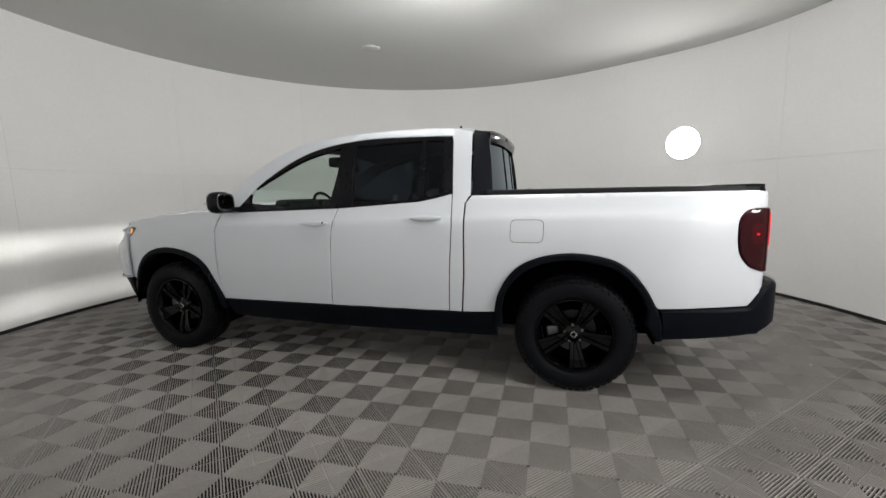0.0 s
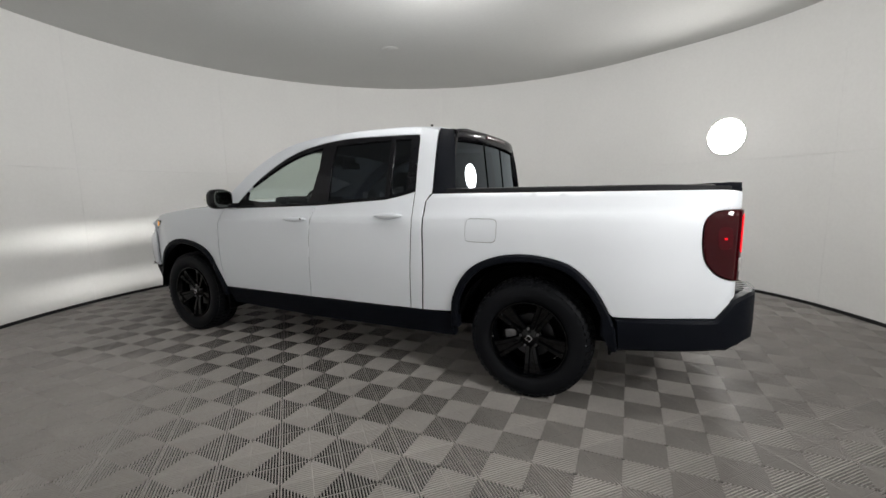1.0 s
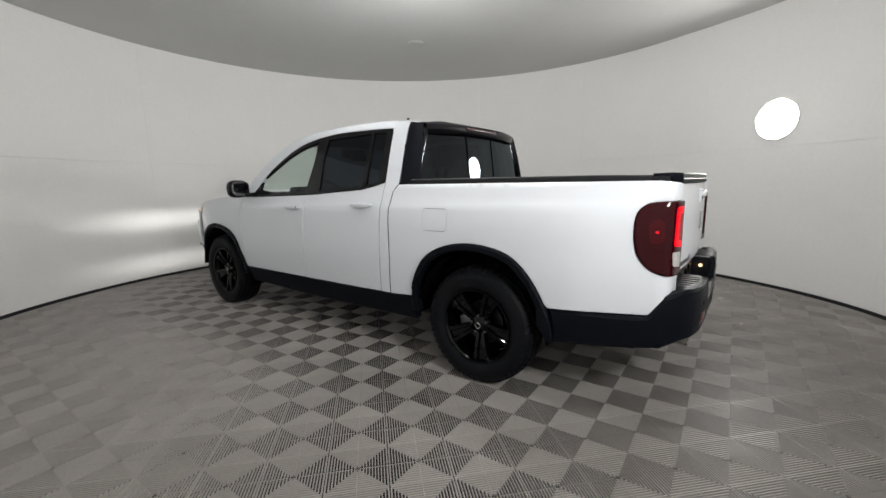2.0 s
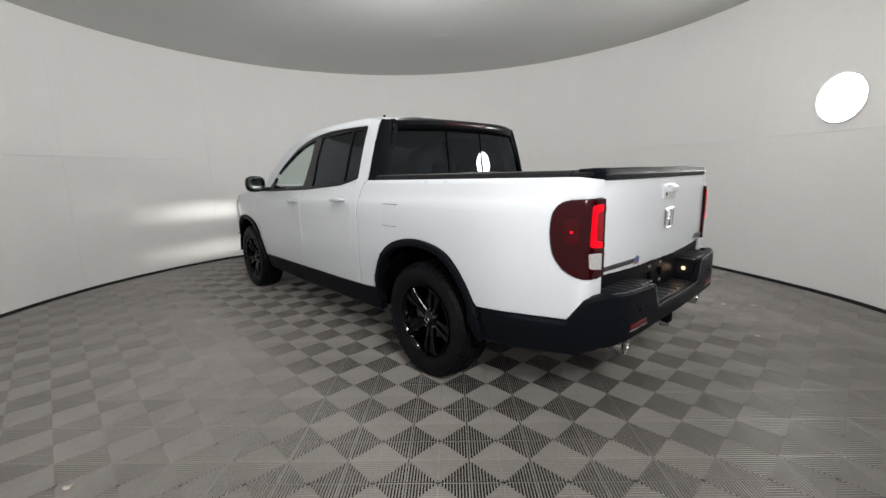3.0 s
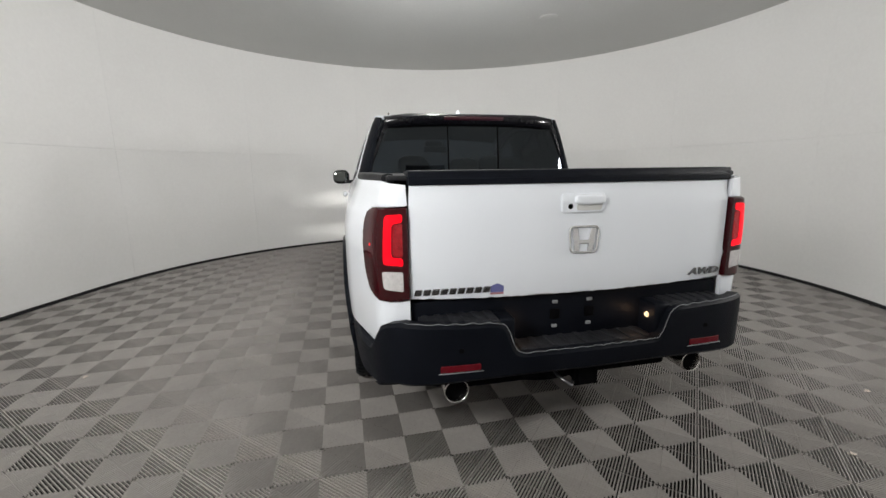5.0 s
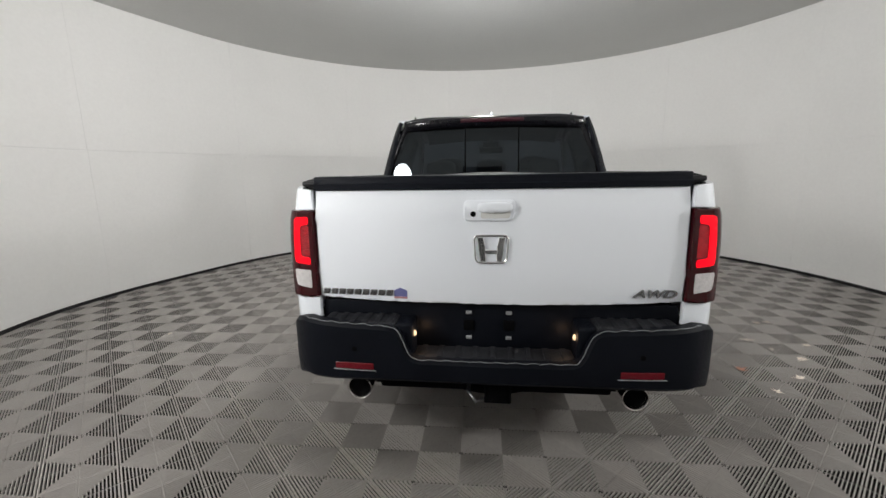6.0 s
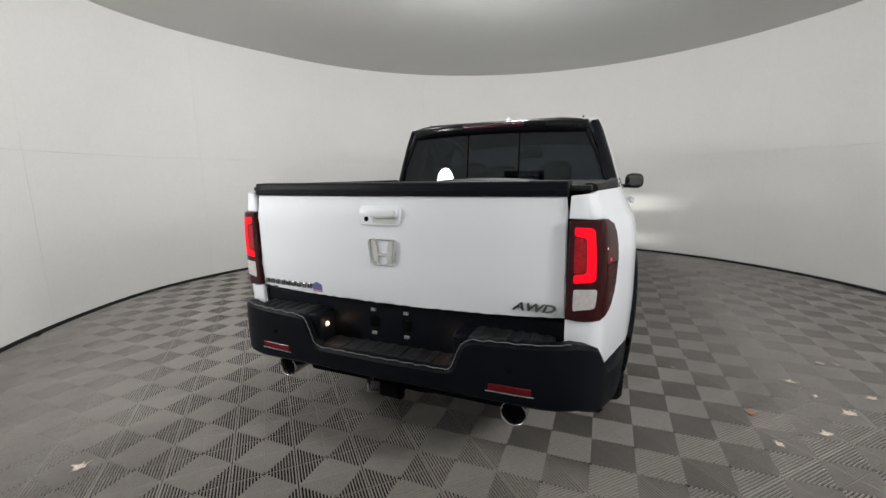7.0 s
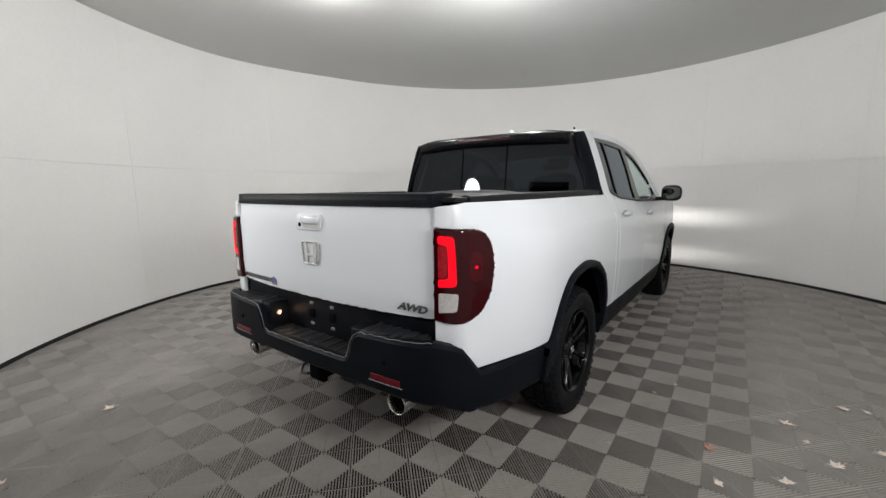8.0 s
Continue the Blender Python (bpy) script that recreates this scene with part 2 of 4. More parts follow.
def tube(path, r, n=10):
    """A round bar along a path of points."""
    bm = bmesh.new()
    rings = []
    pts = [Vector(p) for p in path]
    for i, p in enumerate(pts):
        d = (pts[min(i + 1, len(pts) - 1)] - pts[max(i - 1, 0)]).normalized()
        q = d.to_track_quat("Z", "Y").to_matrix()
        rings.append([bm.verts.new(p + q @ Vector((r * math.cos(2 * math.pi * k / n), r * math.sin(2 * math.pi * k / n), 0))) for k in range(n)])
    for a, b in zip(rings, rings[1:]):
        for k in range(n):
            bm.faces.new((a[k], a[(k + 1) % n], b[(k + 1) % n], b[k]))
    bm.faces.new(rings[0][::-1])
    bm.faces.new(rings[-1])
    return bm


def blob(cx, cy, cz, rx, ry, rz, power=2.6, n=24, m=None):
    """A rounded box-like body."""
    bm = bmesh.new()
    bmesh.ops.create_uvsphere(bm, u_segments=n, v_segments=n // 2, radius=1)
    for v in bm.verts:
        s = sum(abs(c) ** power for c in v.co) ** (1 / power)
        v.co = Vector((v.co.x * rx, v.co.y * ry, v.co.z * rz)) / s
    bm.transform(Matrix.Translation((cx, cy, cz)) if m is None else m @ Matrix.Translation((cx, cy, cz)))
    return bm


# ---- the round room ----
ROOM = Vector((0.205, -0.025, 0.0))
CEILING_Z = 3.14


def room_radius(a):
    """The wall's distance from the room's middle in the direction a (degrees); it bulges out on the entrance side."""
    d = abs((a + 22 + 180) % 360 - 180)
    k = min(1, max(0, (85 - d) / 33))
    return 4.03 + 0.28 * k * k * (3 - 2 * k)


def room_point(a, z, grow=0.0):
    r = room_radius(a) + grow
    return Vector((ROOM.x + r * math.cos(radians(a)), ROOM.y + r * math.sin(radians(a)), z))


def ring_wall(z0, z1, inner, outer, a0=0.0, a1=360.0, step=2.0, rim=0.0):
    """A curved slab of wall between two angles."""
    n = max(2, round((a1 - a0) / step))
    bm = bmesh.new()
    rows = []
    full = a1 - a0 > 359
    for i in range(n + (0 if full else 1)):
        a = a0 + (a1 - a0) * i / n
        rows.append([bm.verts.new(room_point(a, z, g)) for z, g in ((z0, inner), (z1, inner), (z1, outer), (z0, outer))])
    pairs = list(zip(rows, rows[1:])) + ([(rows[-1], rows[0])] if full else [])
    for p, q in pairs:
        for k in range(4):
            bm.faces.new((p[k], q[k], q[(k + 1) % 4], p[(k + 1) % 4]))
    if not full:
        bm.faces.new(rows[0])
        bm.faces.new(rows[-1][::-1])
    bmesh.ops.recalc_face_normals(bm, faces=bm.faces[:])
    for e in bm.edges:
        if len(e.link_faces) == 2 and e.calc_face_angle(0) > 0.6:
            e.smooth = False
    return bm


# a doorway, set out of view on the entrance side, opens to a dark passage
DOOR_A0, DOOR_A1, DOOR_TOP = -9.0, 4.0, 2.15
wall = tagged(new("wall_round", link_mesh("wall_round", ring_wall(-0.02, CEILING_Z + 0.1, 0.02, 0.34, DOOR_A1, 360 + DOOR_A0), WALL)), "round white booth wall of smooth curved panels", "wall", kind="structure")
part("lintel", ring_wall(DOOR_TOP, CEILING_Z + 0.1, 0.0, 0.34, DOOR_A0, DOOR_A1), WALL, wall)
SEAM_Z = 1.60
PANELS = 13
for i in range(PANELS):
    w = (360 + DOOR_A0 - DOOR_A1) / PANELS
    a0, a1 = DOOR_A1 + i * w, DOOR_A1 + (i + 1) * w
    part("wall_panel", ring_wall(0.035, SEAM_Z - 0.0012, 0.0, 0.019, a0 + 0.009, a1 - 0.009, 1.6), WALL, wall)
    part("wall_panel", ring_wall(SEAM_Z + 0.0012, CEILING_Z - 0.002, 0.0, 0.019, a0 + 0.009, a1 - 0.009, 1.6), WALL, wall)
tagged(new("baseboard", link_mesh("baseboard", ring_wall(0.0, 0.033, -0.006, 0.019, DOOR_A1, 360 + DOOR_A0), KERB)), "thin black rubber skirting along the wall foot", "baseboard", kind="structure")


def disc(z, grow, up):
    bm = bmesh.new()
    f = bm.faces.new([bm.verts.new(room_point(a, z, grow)) for a in range(0, 360, 2)])
    if (f.normal.z if f.normal.length else 1) * up < 0:
        f.normal_flip()
    f.normal_update()
    if f.normal.z * up < 0:
        f.normal_flip()
    return bm


ceil_bm = disc(CEILING_Z, 0.02, -1)
g = bmesh.ops.extrude_face_region(ceil_bm, geom=ceil_bm.faces[:])
for v in [v for v in g["geom"] if isinstance(v, bmesh.types.BMVert)]:
    v.co.z += 0.08
bmesh.ops.recalc_face_normals(ceil_bm, faces=ceil_bm.faces[:])
tagged(new("ceiling", link_mesh("ceiling", ceil_bm, CEIL, False)), "flat matt grey booth ceiling", "ceiling", kind="structure")
floor = tagged(new("floor", link_mesh("floor", disc(-0.0105, 0.1, 1), SUBFLOOR, False)), "dark base under grey ribbed floor tiles", "floor", kind="structure")

cap = tagged(new("smoke_detector", link_mesh("ceiling_cap", lathe([(0, -0.008), (0.09, -0.008), (0.11, -0.003), (0.115, 0.0), (0, 0.0)], 40), CEIL)), "flat round grey detector on the matt ceiling", "detector")
cap.location = (-0.9, 1.55, CEILING_Z - 0.001)

# unseen passage behind the doorway, its shade painted on as near-black walls
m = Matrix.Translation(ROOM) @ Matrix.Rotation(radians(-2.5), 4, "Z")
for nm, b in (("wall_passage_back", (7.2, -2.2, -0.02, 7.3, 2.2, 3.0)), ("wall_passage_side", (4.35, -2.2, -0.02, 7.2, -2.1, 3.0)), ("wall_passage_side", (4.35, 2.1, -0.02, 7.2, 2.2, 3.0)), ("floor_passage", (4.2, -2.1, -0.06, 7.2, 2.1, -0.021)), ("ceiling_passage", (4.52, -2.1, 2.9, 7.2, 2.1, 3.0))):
    tagged(new(nm, link_mesh(nm, box(*b, m=m), PASSAGE, False)), "unseen passage outside the booth doorway, painted dark as if unlit", nm.split("_")[0], kind="structure")

# ---- wall lamps ----


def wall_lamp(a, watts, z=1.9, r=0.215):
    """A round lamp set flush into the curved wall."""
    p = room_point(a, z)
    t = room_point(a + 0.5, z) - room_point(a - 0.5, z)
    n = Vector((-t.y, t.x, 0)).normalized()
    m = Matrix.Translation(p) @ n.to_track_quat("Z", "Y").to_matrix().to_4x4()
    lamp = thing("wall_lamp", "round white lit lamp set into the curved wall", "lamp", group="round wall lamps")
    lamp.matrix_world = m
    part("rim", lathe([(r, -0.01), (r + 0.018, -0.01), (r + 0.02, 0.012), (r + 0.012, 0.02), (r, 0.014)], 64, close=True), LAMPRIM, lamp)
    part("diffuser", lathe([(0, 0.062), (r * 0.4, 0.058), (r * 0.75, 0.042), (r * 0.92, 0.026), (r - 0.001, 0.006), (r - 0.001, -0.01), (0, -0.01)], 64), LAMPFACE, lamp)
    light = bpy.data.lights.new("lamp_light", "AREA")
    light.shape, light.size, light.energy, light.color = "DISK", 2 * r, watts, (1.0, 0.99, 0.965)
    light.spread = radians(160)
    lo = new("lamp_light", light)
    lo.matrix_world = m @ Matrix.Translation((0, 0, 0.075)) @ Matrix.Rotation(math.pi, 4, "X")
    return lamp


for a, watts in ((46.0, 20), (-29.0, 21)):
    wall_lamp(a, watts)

# ---- added fill lights, flush with the ceiling ----


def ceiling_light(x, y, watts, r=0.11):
    """An unseen fill lamp, small and round, added almost flush with the ceiling."""
    cl = thing("ceiling_light", "added unseen round fill lamp flush with the ceiling", "lamp", (x, y, CEILING_Z), "ceiling lights")
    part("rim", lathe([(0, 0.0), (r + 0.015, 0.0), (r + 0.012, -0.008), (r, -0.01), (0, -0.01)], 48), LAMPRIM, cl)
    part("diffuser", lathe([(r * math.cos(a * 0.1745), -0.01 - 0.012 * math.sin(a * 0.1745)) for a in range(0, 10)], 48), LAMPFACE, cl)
    over = bpy.data.lights.new("fill_source", "POINT")
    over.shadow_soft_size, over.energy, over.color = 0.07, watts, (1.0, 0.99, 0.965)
    new("fill_source", over).location = (x, y, CEILING_Z - 0.11)


# no such lamps are known; these brighten the walls and the truck's flank
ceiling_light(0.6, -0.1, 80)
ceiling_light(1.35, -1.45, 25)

# ---- the pickup truck: its surfaces ----
Y_OF_Z = hermite([0.25, 0.35, 0.5, 0.8, 1.0, 1.1, 1.2, 1.27, 1.45, 1.66, 1.72, 1.80], [0.90, 0.935, 0.958, 0.975, 0.975, 0.964, 0.93, 0.90, 0.842, 0.765, 0.73, 0.62])
X_OF_U = hermite([2.0, 2.1, 2.2, 2.3, 2.4, 2.5, 2.56, 2.6, 2.62, 2.65, 2.7, 2.76, 2.8], [2.0, 2.1, 2.2, 2.3, 2.40, 2.497, 2.554, 2.592, 2.608, 2.624, 2.634, 2.639, 2.641])
OFF_OF_U = hermite([2.0, 2.1, 2.2, 2.3, 2.4, 2.5, 2.56, 2.6, 2.62, 2.65, 2.7, 2.76, 2.8], [0.0, 0.03, 0.085, 0.19, 0.30, 0.41, 0.473, 0.523, 0.573, 0.682, 0.866, 1.0, 1.11])


def side_y(x, z):
    y = Y_OF_Z(z)
    crease = 1.105 + 0.02 * x
    if x > -1.2:
        y += 0.005 * math.tanh((crease - z) / 0.007)
    if x < -1.7:
        y -= 0.20 * ((-x - 1.7) / 0.7) ** 2
    return y


CAB_IN = hermite([0.8, 0.9, 0.97, 1.02, 1.05], [0.0, 0.008, 0.03, 0.062, 0.088])


def side_map(s, cab=False):
    def mp(u, z):
        y = side_y(u, z)
        if cab and u > 0.8:
            y -= CAB_IN(u) * min(1, max(0, (z - 1.15) / 0.1))
        if u > 2.0:
            y -= OFF_OF_U(u) * (y - 0.736)
            return Vector((X_OF_U(u), s * y, z))
        return Vector((u, s * y, z))

    return mp


truck = thing("pickup_truck", "white crew-cab pickup truck with black trim and black wheels", "truck")
DOOR1 = [(-1.06, 1.158), (-1.09, 1.11), (-1.12, 1.02), (-1.13, 0.84), (-1.12, 0.65), (-1.09, 0.475)]
DOOR2 = [(-0.05, 1.185), (-0.08, 1.10), (-0.10, 0.94), (-0.11, 0.73), (-0.12, 0.48)]
DOOR3 = [(0.79, 1.275), (0.80, 1.06), (0.785, 0.79), (0.775, 0.488)]
GAP = [(0.92, 1.262), (0.884, 1.215), (0.882, 1.06), (0.882, 0.75), (0.866, 0.488)]
ARCH_R = [(1.083, 0.50), (1.105, 0.617), (1.165, 0.733), (1.255, 0.822), (1.39, 0.88), (1.54, 0.902), (1.685, 0.892), (1.815, 0.857), (1.912, 0.787), (1.99, 0.687), (2.045, 0.578)]
ARCH_F = [(-2.08, 0.56), (-1.97, 0.73), (-1.84, 0.83), (-1.66, 0.88), (-1.43, 0.85), (-1.27, 0.77), (-1.16, 0.61), (-1.09, 0.475)]
DLO_LOW = [(-0.93, 1.163), (-0.51, 1.18), (-0.05, 1.192), (0.18, 1.207), (0.56, 1.232), (0.68, 1.255), (0.79, 1.283)]
DLO_UP = [(0.775, 1.63), (0.765, 1.66), (0.73, 1.672), (0.35, 1.682), (0.13, 1.68), (-0.07, 1.662), (-0.28, 1.622), (-0.47, 1.55), (-0.65, 1.445), (-0.79, 1.342), (-0.92, 1.205)]
ROOFLINE = [(0.9, 1.712), (0.6, 1.735), (0.34, 1.737), (0.12, 1.73), (-0.11, 1.715), (-0.29, 1.69), (-0.48, 1.645), (-0.67, 1.56), (-0.81, 1.475), (-0.95, 1.365), (-1.13, 1.20)]
GLASS_F = [(-0.83, 1.235), (-0.825, 1.315), (-0.65, 1.42), (-0.46, 1.52), (-0.28, 1.585), (-0.09, 1.625), (-0.09, 1.46), (-0.12, 1.3), (-0.135, 1.205), (-0.5, 1.197)]
GLASS_R = [(0.045, 1.635), (0.03, 1.46), (0.055, 1.222), (0.18, 1.225), (0.55, 1.248), (0.54, 1.648)]
GLASS_Q = [(0.575, 1.648), (0.59, 1.252), (0.72, 1.283), (0.705, 1.642)]
TAIL = [(2.762, 1.165), (2.65, 1.163), (2.56, 1.16), (2.502, 1.145), (2.469, 1.10), (2.462, 1.03), (2.466, 0.965), (2.48, 0.905), (2.515, 0.853), (2.575, 0.815), (2.65, 0.80), (2.768, 0.805)]
ARCH_R, ARCH_F, DLO_UP, ROOFLINE = spline(ARCH_R), spline(ARCH_F), spline(DLO_UP, 3), spline(ROOFLINE, 3)
GLASS_F = spline(GLASS_F[:6], 3) + GLASS_F[6:]
TAIL = spline(TAIL, 4)
TAIL_CUT = [(x - 0.004, z + (0.004 if z > 1.15 else -0.004 if z < 0.85 else 0.0)) for x, z in TAIL[1:-1] if x < 2.75]
CREASE = [(x * 0.03, 1.105 + 0.02 * x * 0.03 + d) for x in range(-40, 86) for d in (-0.011, -0.004, 0.004, 0.011)]
FUEL = rounded([(1.185, 0.965), (1.385, 0.965), (1.39, 1.105), (1.19, 1.105)], 0.035)


def grow(loop, d):
    return inset(loop, -d)


def back(a, d):
    """An edge moved along x by d."""
    return [(x + d, z) for x, z in a]


def truck_side(s):
    mp = side_map(s)
    cab = side_map(s, True)
    o = -s
    side = "left" if s < 0 else "right"
    fd = part("front_door", sheet(DOOR1[::-1] + [(-1.0, 1.158), (-0.5, 1.172)] + back(DOOR2, -0.003), mp, o, lines=CREASE), PAINT, truck)
    rd = part("rear_door", sheet(back(DOOR2, 0.003)[::-1] + [(0.18, 1.2), (0.56, 1.225), (0.68, 1.248)] + back(DOOR3, -0.003), mp, o, lines=CREASE), PAINT, truck)
    part("cab_frame", sheet(back(DOOR3, 0.004)[::-1] + DLO_UP + [(-0.94, 1.163), (-1.055, 1.163)] + ROOFLINE[::-1] + back(GAP, -0.005), cab, o, step=0.04), PAINT, truck)
    bed = back(GAP, 0.006)[::-1] + [(1.84, 1.264), (2.56, 1.264), (2.64, 1.255), (2.755, 1.248), (2.765, 1.170)] + TAIL_CUT + [(2.768, 0.802), (2.768, 0.71), (2.67, 0.70), (2.56, 0.598), (2.055, 0.578)] + ARCH_R[::-1][1:]
    part("bed_side", sheet(bed, mp, o, step=0.045, holes=[grow(FUEL, 0.003)] if s < 0 else (), lines=CREASE, hole_roll=0.0005), PAINT, truck)
    if s < 0:
        part("fuel_door", sheet(FUEL, mp, o, step=0.03, roll=0.0005, lines=CREASE), PAINT, truck)
    part("fender", sheet(back(DOOR1, -0.006)[::-1][1:] + [(-1.14, 1.168), (-1.5, 1.15), (-1.9, 1.105), (-2.06, 1.065), (-2.16, 1.035), (-2.176, 0.99), (-2.172, 0.6), (-2.11, 0.59)] + ARCH_F, mp, o, roll=0.0007, depth=0.012), PAINT, truck)
    part("window_trim", sheet(DLO_LOW + DLO_UP, mp, o, step=0.04, depth=0.03, holes=[GLASS_F, GLASS_R, GLASS_Q], lift=-0.004), GLOSS, truck)
    part("belt_molding", sheet([(-0.92, 1.162), (-0.51, 1.178), (-0.05, 1.19), (0.18, 1.205), (0.56, 1.23), (0.68, 1.253), (0.79, 1.281), (0.79, 1.292), (0.675, 1.267), (0.56, 1.244), (0.18, 1.219), (-0.05, 1.204), (-0.51, 1.192), (-0.92, 1.178)], mp, o, lift=0.006, step=0.03, depth=0.012), GLOSS, truck)
    for nm, lp, mt in (("door_window", GLASS_F, CLEAR), ("door_window", GLASS_R, TINT), ("quarter_window", GLASS_Q, TINT)):
        g = part(nm, sheet(grow(lp, 0.006), mp, o, depth=0.003, roll=0.0005, lift=-0.014), mt, truck)
        g.visible_shadow = False
    # roof side drip strip and black C-pillar cover
    part("rear_pillar_trim", sheet([(0.925, 1.262), (0.91, 1.705), (1.0, 1.69), (1.03, 1.5), (1.05, 1.262)], cab, o, lift=0.003, step=0.02), CLAD, truck)
    # dark strips behind the panel gaps, put in for the shade inside them
    for gap in (DOOR1, DOOR2, DOOR3, GAP):
        part("gap_shade", sheet(back(gap, -0.012)[::-1] + back(gap, 0.012), mp, o, step=0.04, depth=0.003, roll=0.0004, lift=-0.007), UNDER, truck)
    if s < 0:
        # dark backing that stands for the shade round the fuel door
        part("fuel_gap_shade", sheet(grow(FUEL, 0.01), mp, o, step=0.03, depth=0.003, roll=0.0004, lift=-0.005), UNDER, truck)
    # black cladding
    part("sill", sheet([(-1.08, 0.468), (-0.12, 0.472), (0.775, 0.48), (1.085, 0.484), (1.10, 0.33), (0.69, 0.325), (-0.1, 0.315), (-1.02, 0.34)], mp, o, lift=0.004, depth=0.05), CLAD, truck)
    inner = [(x + (1.565 - x) * 0.085, z - (z - 0.37) * 0.085) for x, z in ARCH_R]
    inner[0], inner[-1] = (1.135, 0.40), (1.995, 0.47)
    part("wheel_arch_flare", sheet([(1.083, 0.40)] + ARCH_R + [(2.072, 0.50), (2.084, 0.40), (2.076, 0.378), (2.05, 0.375), (2.03, 0.42)] + inner[::-1], mp, o, lift=0.022, depth=0.06, step=0.03, roll=0.008), CLAD, truck)
    innf = [(x + (-1.6 - x) * 0.085, z - (z - 0.37) * 0.085) for x, z in ARCH_F]
    innf[0], innf[-1] = (-2.04, 0.46), (-1.14, 0.40)
    part("wheel_arch_flare", sheet([(-2.10, 0.46)] + ARCH_F + [(-1.085, 0.40)] + innf[::-1], mp, o, lift=0.022, depth=0.06, step=0.03, roll=0.008), CLAD, truck)
    # inner wheel wells
    for cx in (1.575, -1.59):
        bm = bmesh.new()
        rows = []
        for i in range(21):
            a = math.pi * (0.02 + 0.96 * i / 20)
            rows.append([bm.verts.new((cx + 0.46 * math.cos(a), s * y, 0.37 + 0.47 * math.sin(a))) for y in (0.955, 0.6)])
        for p, q in zip(rows, rows[1:]):
            bm.faces.new((p[0], p[1], q[1], q[0]))
        cap = bm.faces.new([r[1] for r in rows])
        bmesh.ops.solidify(bm, geom=bm.faces[:], thickness=0.01)
        part("wheel_well", bm, UNDER, truck)
    # amber corner lamp at the front
    part("corner_lamp", sheet([(-2.10, 0.955), (-2.065, 0.972), (-2.01, 1.012), (-1.985, 1.04), (-2.06, 1.043), (-2.10, 1.035)], mp, o, step=0.02, depth=0.01, roll=0.002, lift=0.004), HEAD, truck, "dark corner lamp")
    part("amber_bulb", sheet(rounded([(-2.075, 0.985), (-2.05, 0.985), (-2.02, 1.022), (-2.06, 1.03)], 0.008), mp, o, step=0.02, depth=0.004, roll=0.001, lift=0.008), AMBER, truck, "lit amber corner lamp")
    # mud flaps
    part("mud_flap", box(2.035, s * 0.74, 0.35, 2.05, s * 0.94, 0.56, 0.004, Matrix.Translation((2.05, 0, 0.4)) @ Matrix.Rotation(radians(-4), 4, "Y") @ Matrix.Translation((-2.05, 0, -0.4))), UNDER, truck)
    part("mud_flap", box(-1.13, s * 0.74, 0.26, -1.115, s * 0.93, 0.46, 0.004), UNDER, truck)
    # door handles
    for hx, hz, door in ((-0.205, 1.083, fd), (0.63, 1.118, rd)):
        y = side_y(hx, hz)
        h = blob(0, 0, 0, 0.115, 0.018, 0.021, 2.4, 24)
        for v in h.verts:
            v.co.z *= 1 - 0.35 * (abs(v.co.x) / 0.115) ** 2
        h.transform(Matrix.Translation((hx, s * (y + 0.028), hz)))
        hd = part("door_handle", h, PAINT, door)
        cup = lathe([(0.0, -0.004), (0.05, -0.003), (0.062, 0.002), (0.066, 0.0)], 32)
        cup.transform(Matrix.Translation((hx, s * (y + 0.002), hz)) @ Matrix.Diagonal((1.2, 1, 0.34, 1)) @ Matrix.Rotation(radians(90 * (1 if s < 0 else -1)), 4, "X"))
        part("handle_cup", cup, PAINT, door)
        if door is fd:
            part("lock_dot", lathe([(0, 0.003), (0.006, 0.003), (0.007, 0)], 12, Matrix.Translation((hx + 0.075, s * (y + 0.047), hz + 0.004)) @ Matrix.Rotation(radians(90 * -s), 4, "X")), UNDER, door)
    # door mirror
    mr = part("door_mirror", blob(-0.975, s * 1.05, 1.24, 0.058, 0.095, 0.082, 3.0, 32), GLOSS, truck)
    part("mirror_arm", box(-1.0, s * 0.90, 1.165, -0.91, s * 1.02, 1.205, 0.012), GLOSS, mr)
    part("mirror_glass", blob(-0.918, s * 1.05, 1.242, 0.006, 0.082, 0.066, 4.0, 24), MIRRORG, mr)
    part("turn_indicator", box(-1.03, s * 1.06, 1.234, -0.99, s * 1.1435, 1.241, 0.002), CHROME, mr, "thin clear indicator strip")
    # tail lamp
    lamp = part("tail_lamp", sheet(TAIL, mp, o, step=0.022, depth=0.04, roll=0.005, lift=0.012), LENS, truck, "dark red tail lamp with a lit red bracket")
    bar = rounded([(2.726, 1.142), (2.642, 1.138), (2.638, 0.948), (2.726, 0.94), (2.726, 0.972), (2.668, 0.976), (2.67, 1.104), (2.726, 1.11)], 0.014, 3)
    part("light_bar", sheet(bar, mp, o, step=0.015, depth=0.004, roll=0.001, lift=0.0145), GLOW_RED, lamp, "glowing red bracket")
    part("brake_bulb", sheet(rounded([(2.726, 1.106), (2.674, 1.10), (2.672, 0.98), (2.726, 0.976)], 0.012), mp, o, step=0.02, depth=0.003, roll=0.001, lift=0.0135), GLOW_DIM, lamp)
    part("reverse_lens", sheet(rounded([(2.724, 0.918), (2.632, 0.921), (2.638, 0.85), (2.724, 0.838)], 0.012), mp, o, step=0.02, depth=0.004, roll=0.001, lift=0.014), REVERSE, lamp, "clear reversing lens")
    part("side_marker", sheet(rounded([(2.525, 1.075), (2.592, 1.08), (2.598, 0.965), (2.53, 0.96)], 0.03), mp, o, step=0.02, depth=0.003, roll=0.001, lift=0.0126), GLOW_FAINT, lamp)
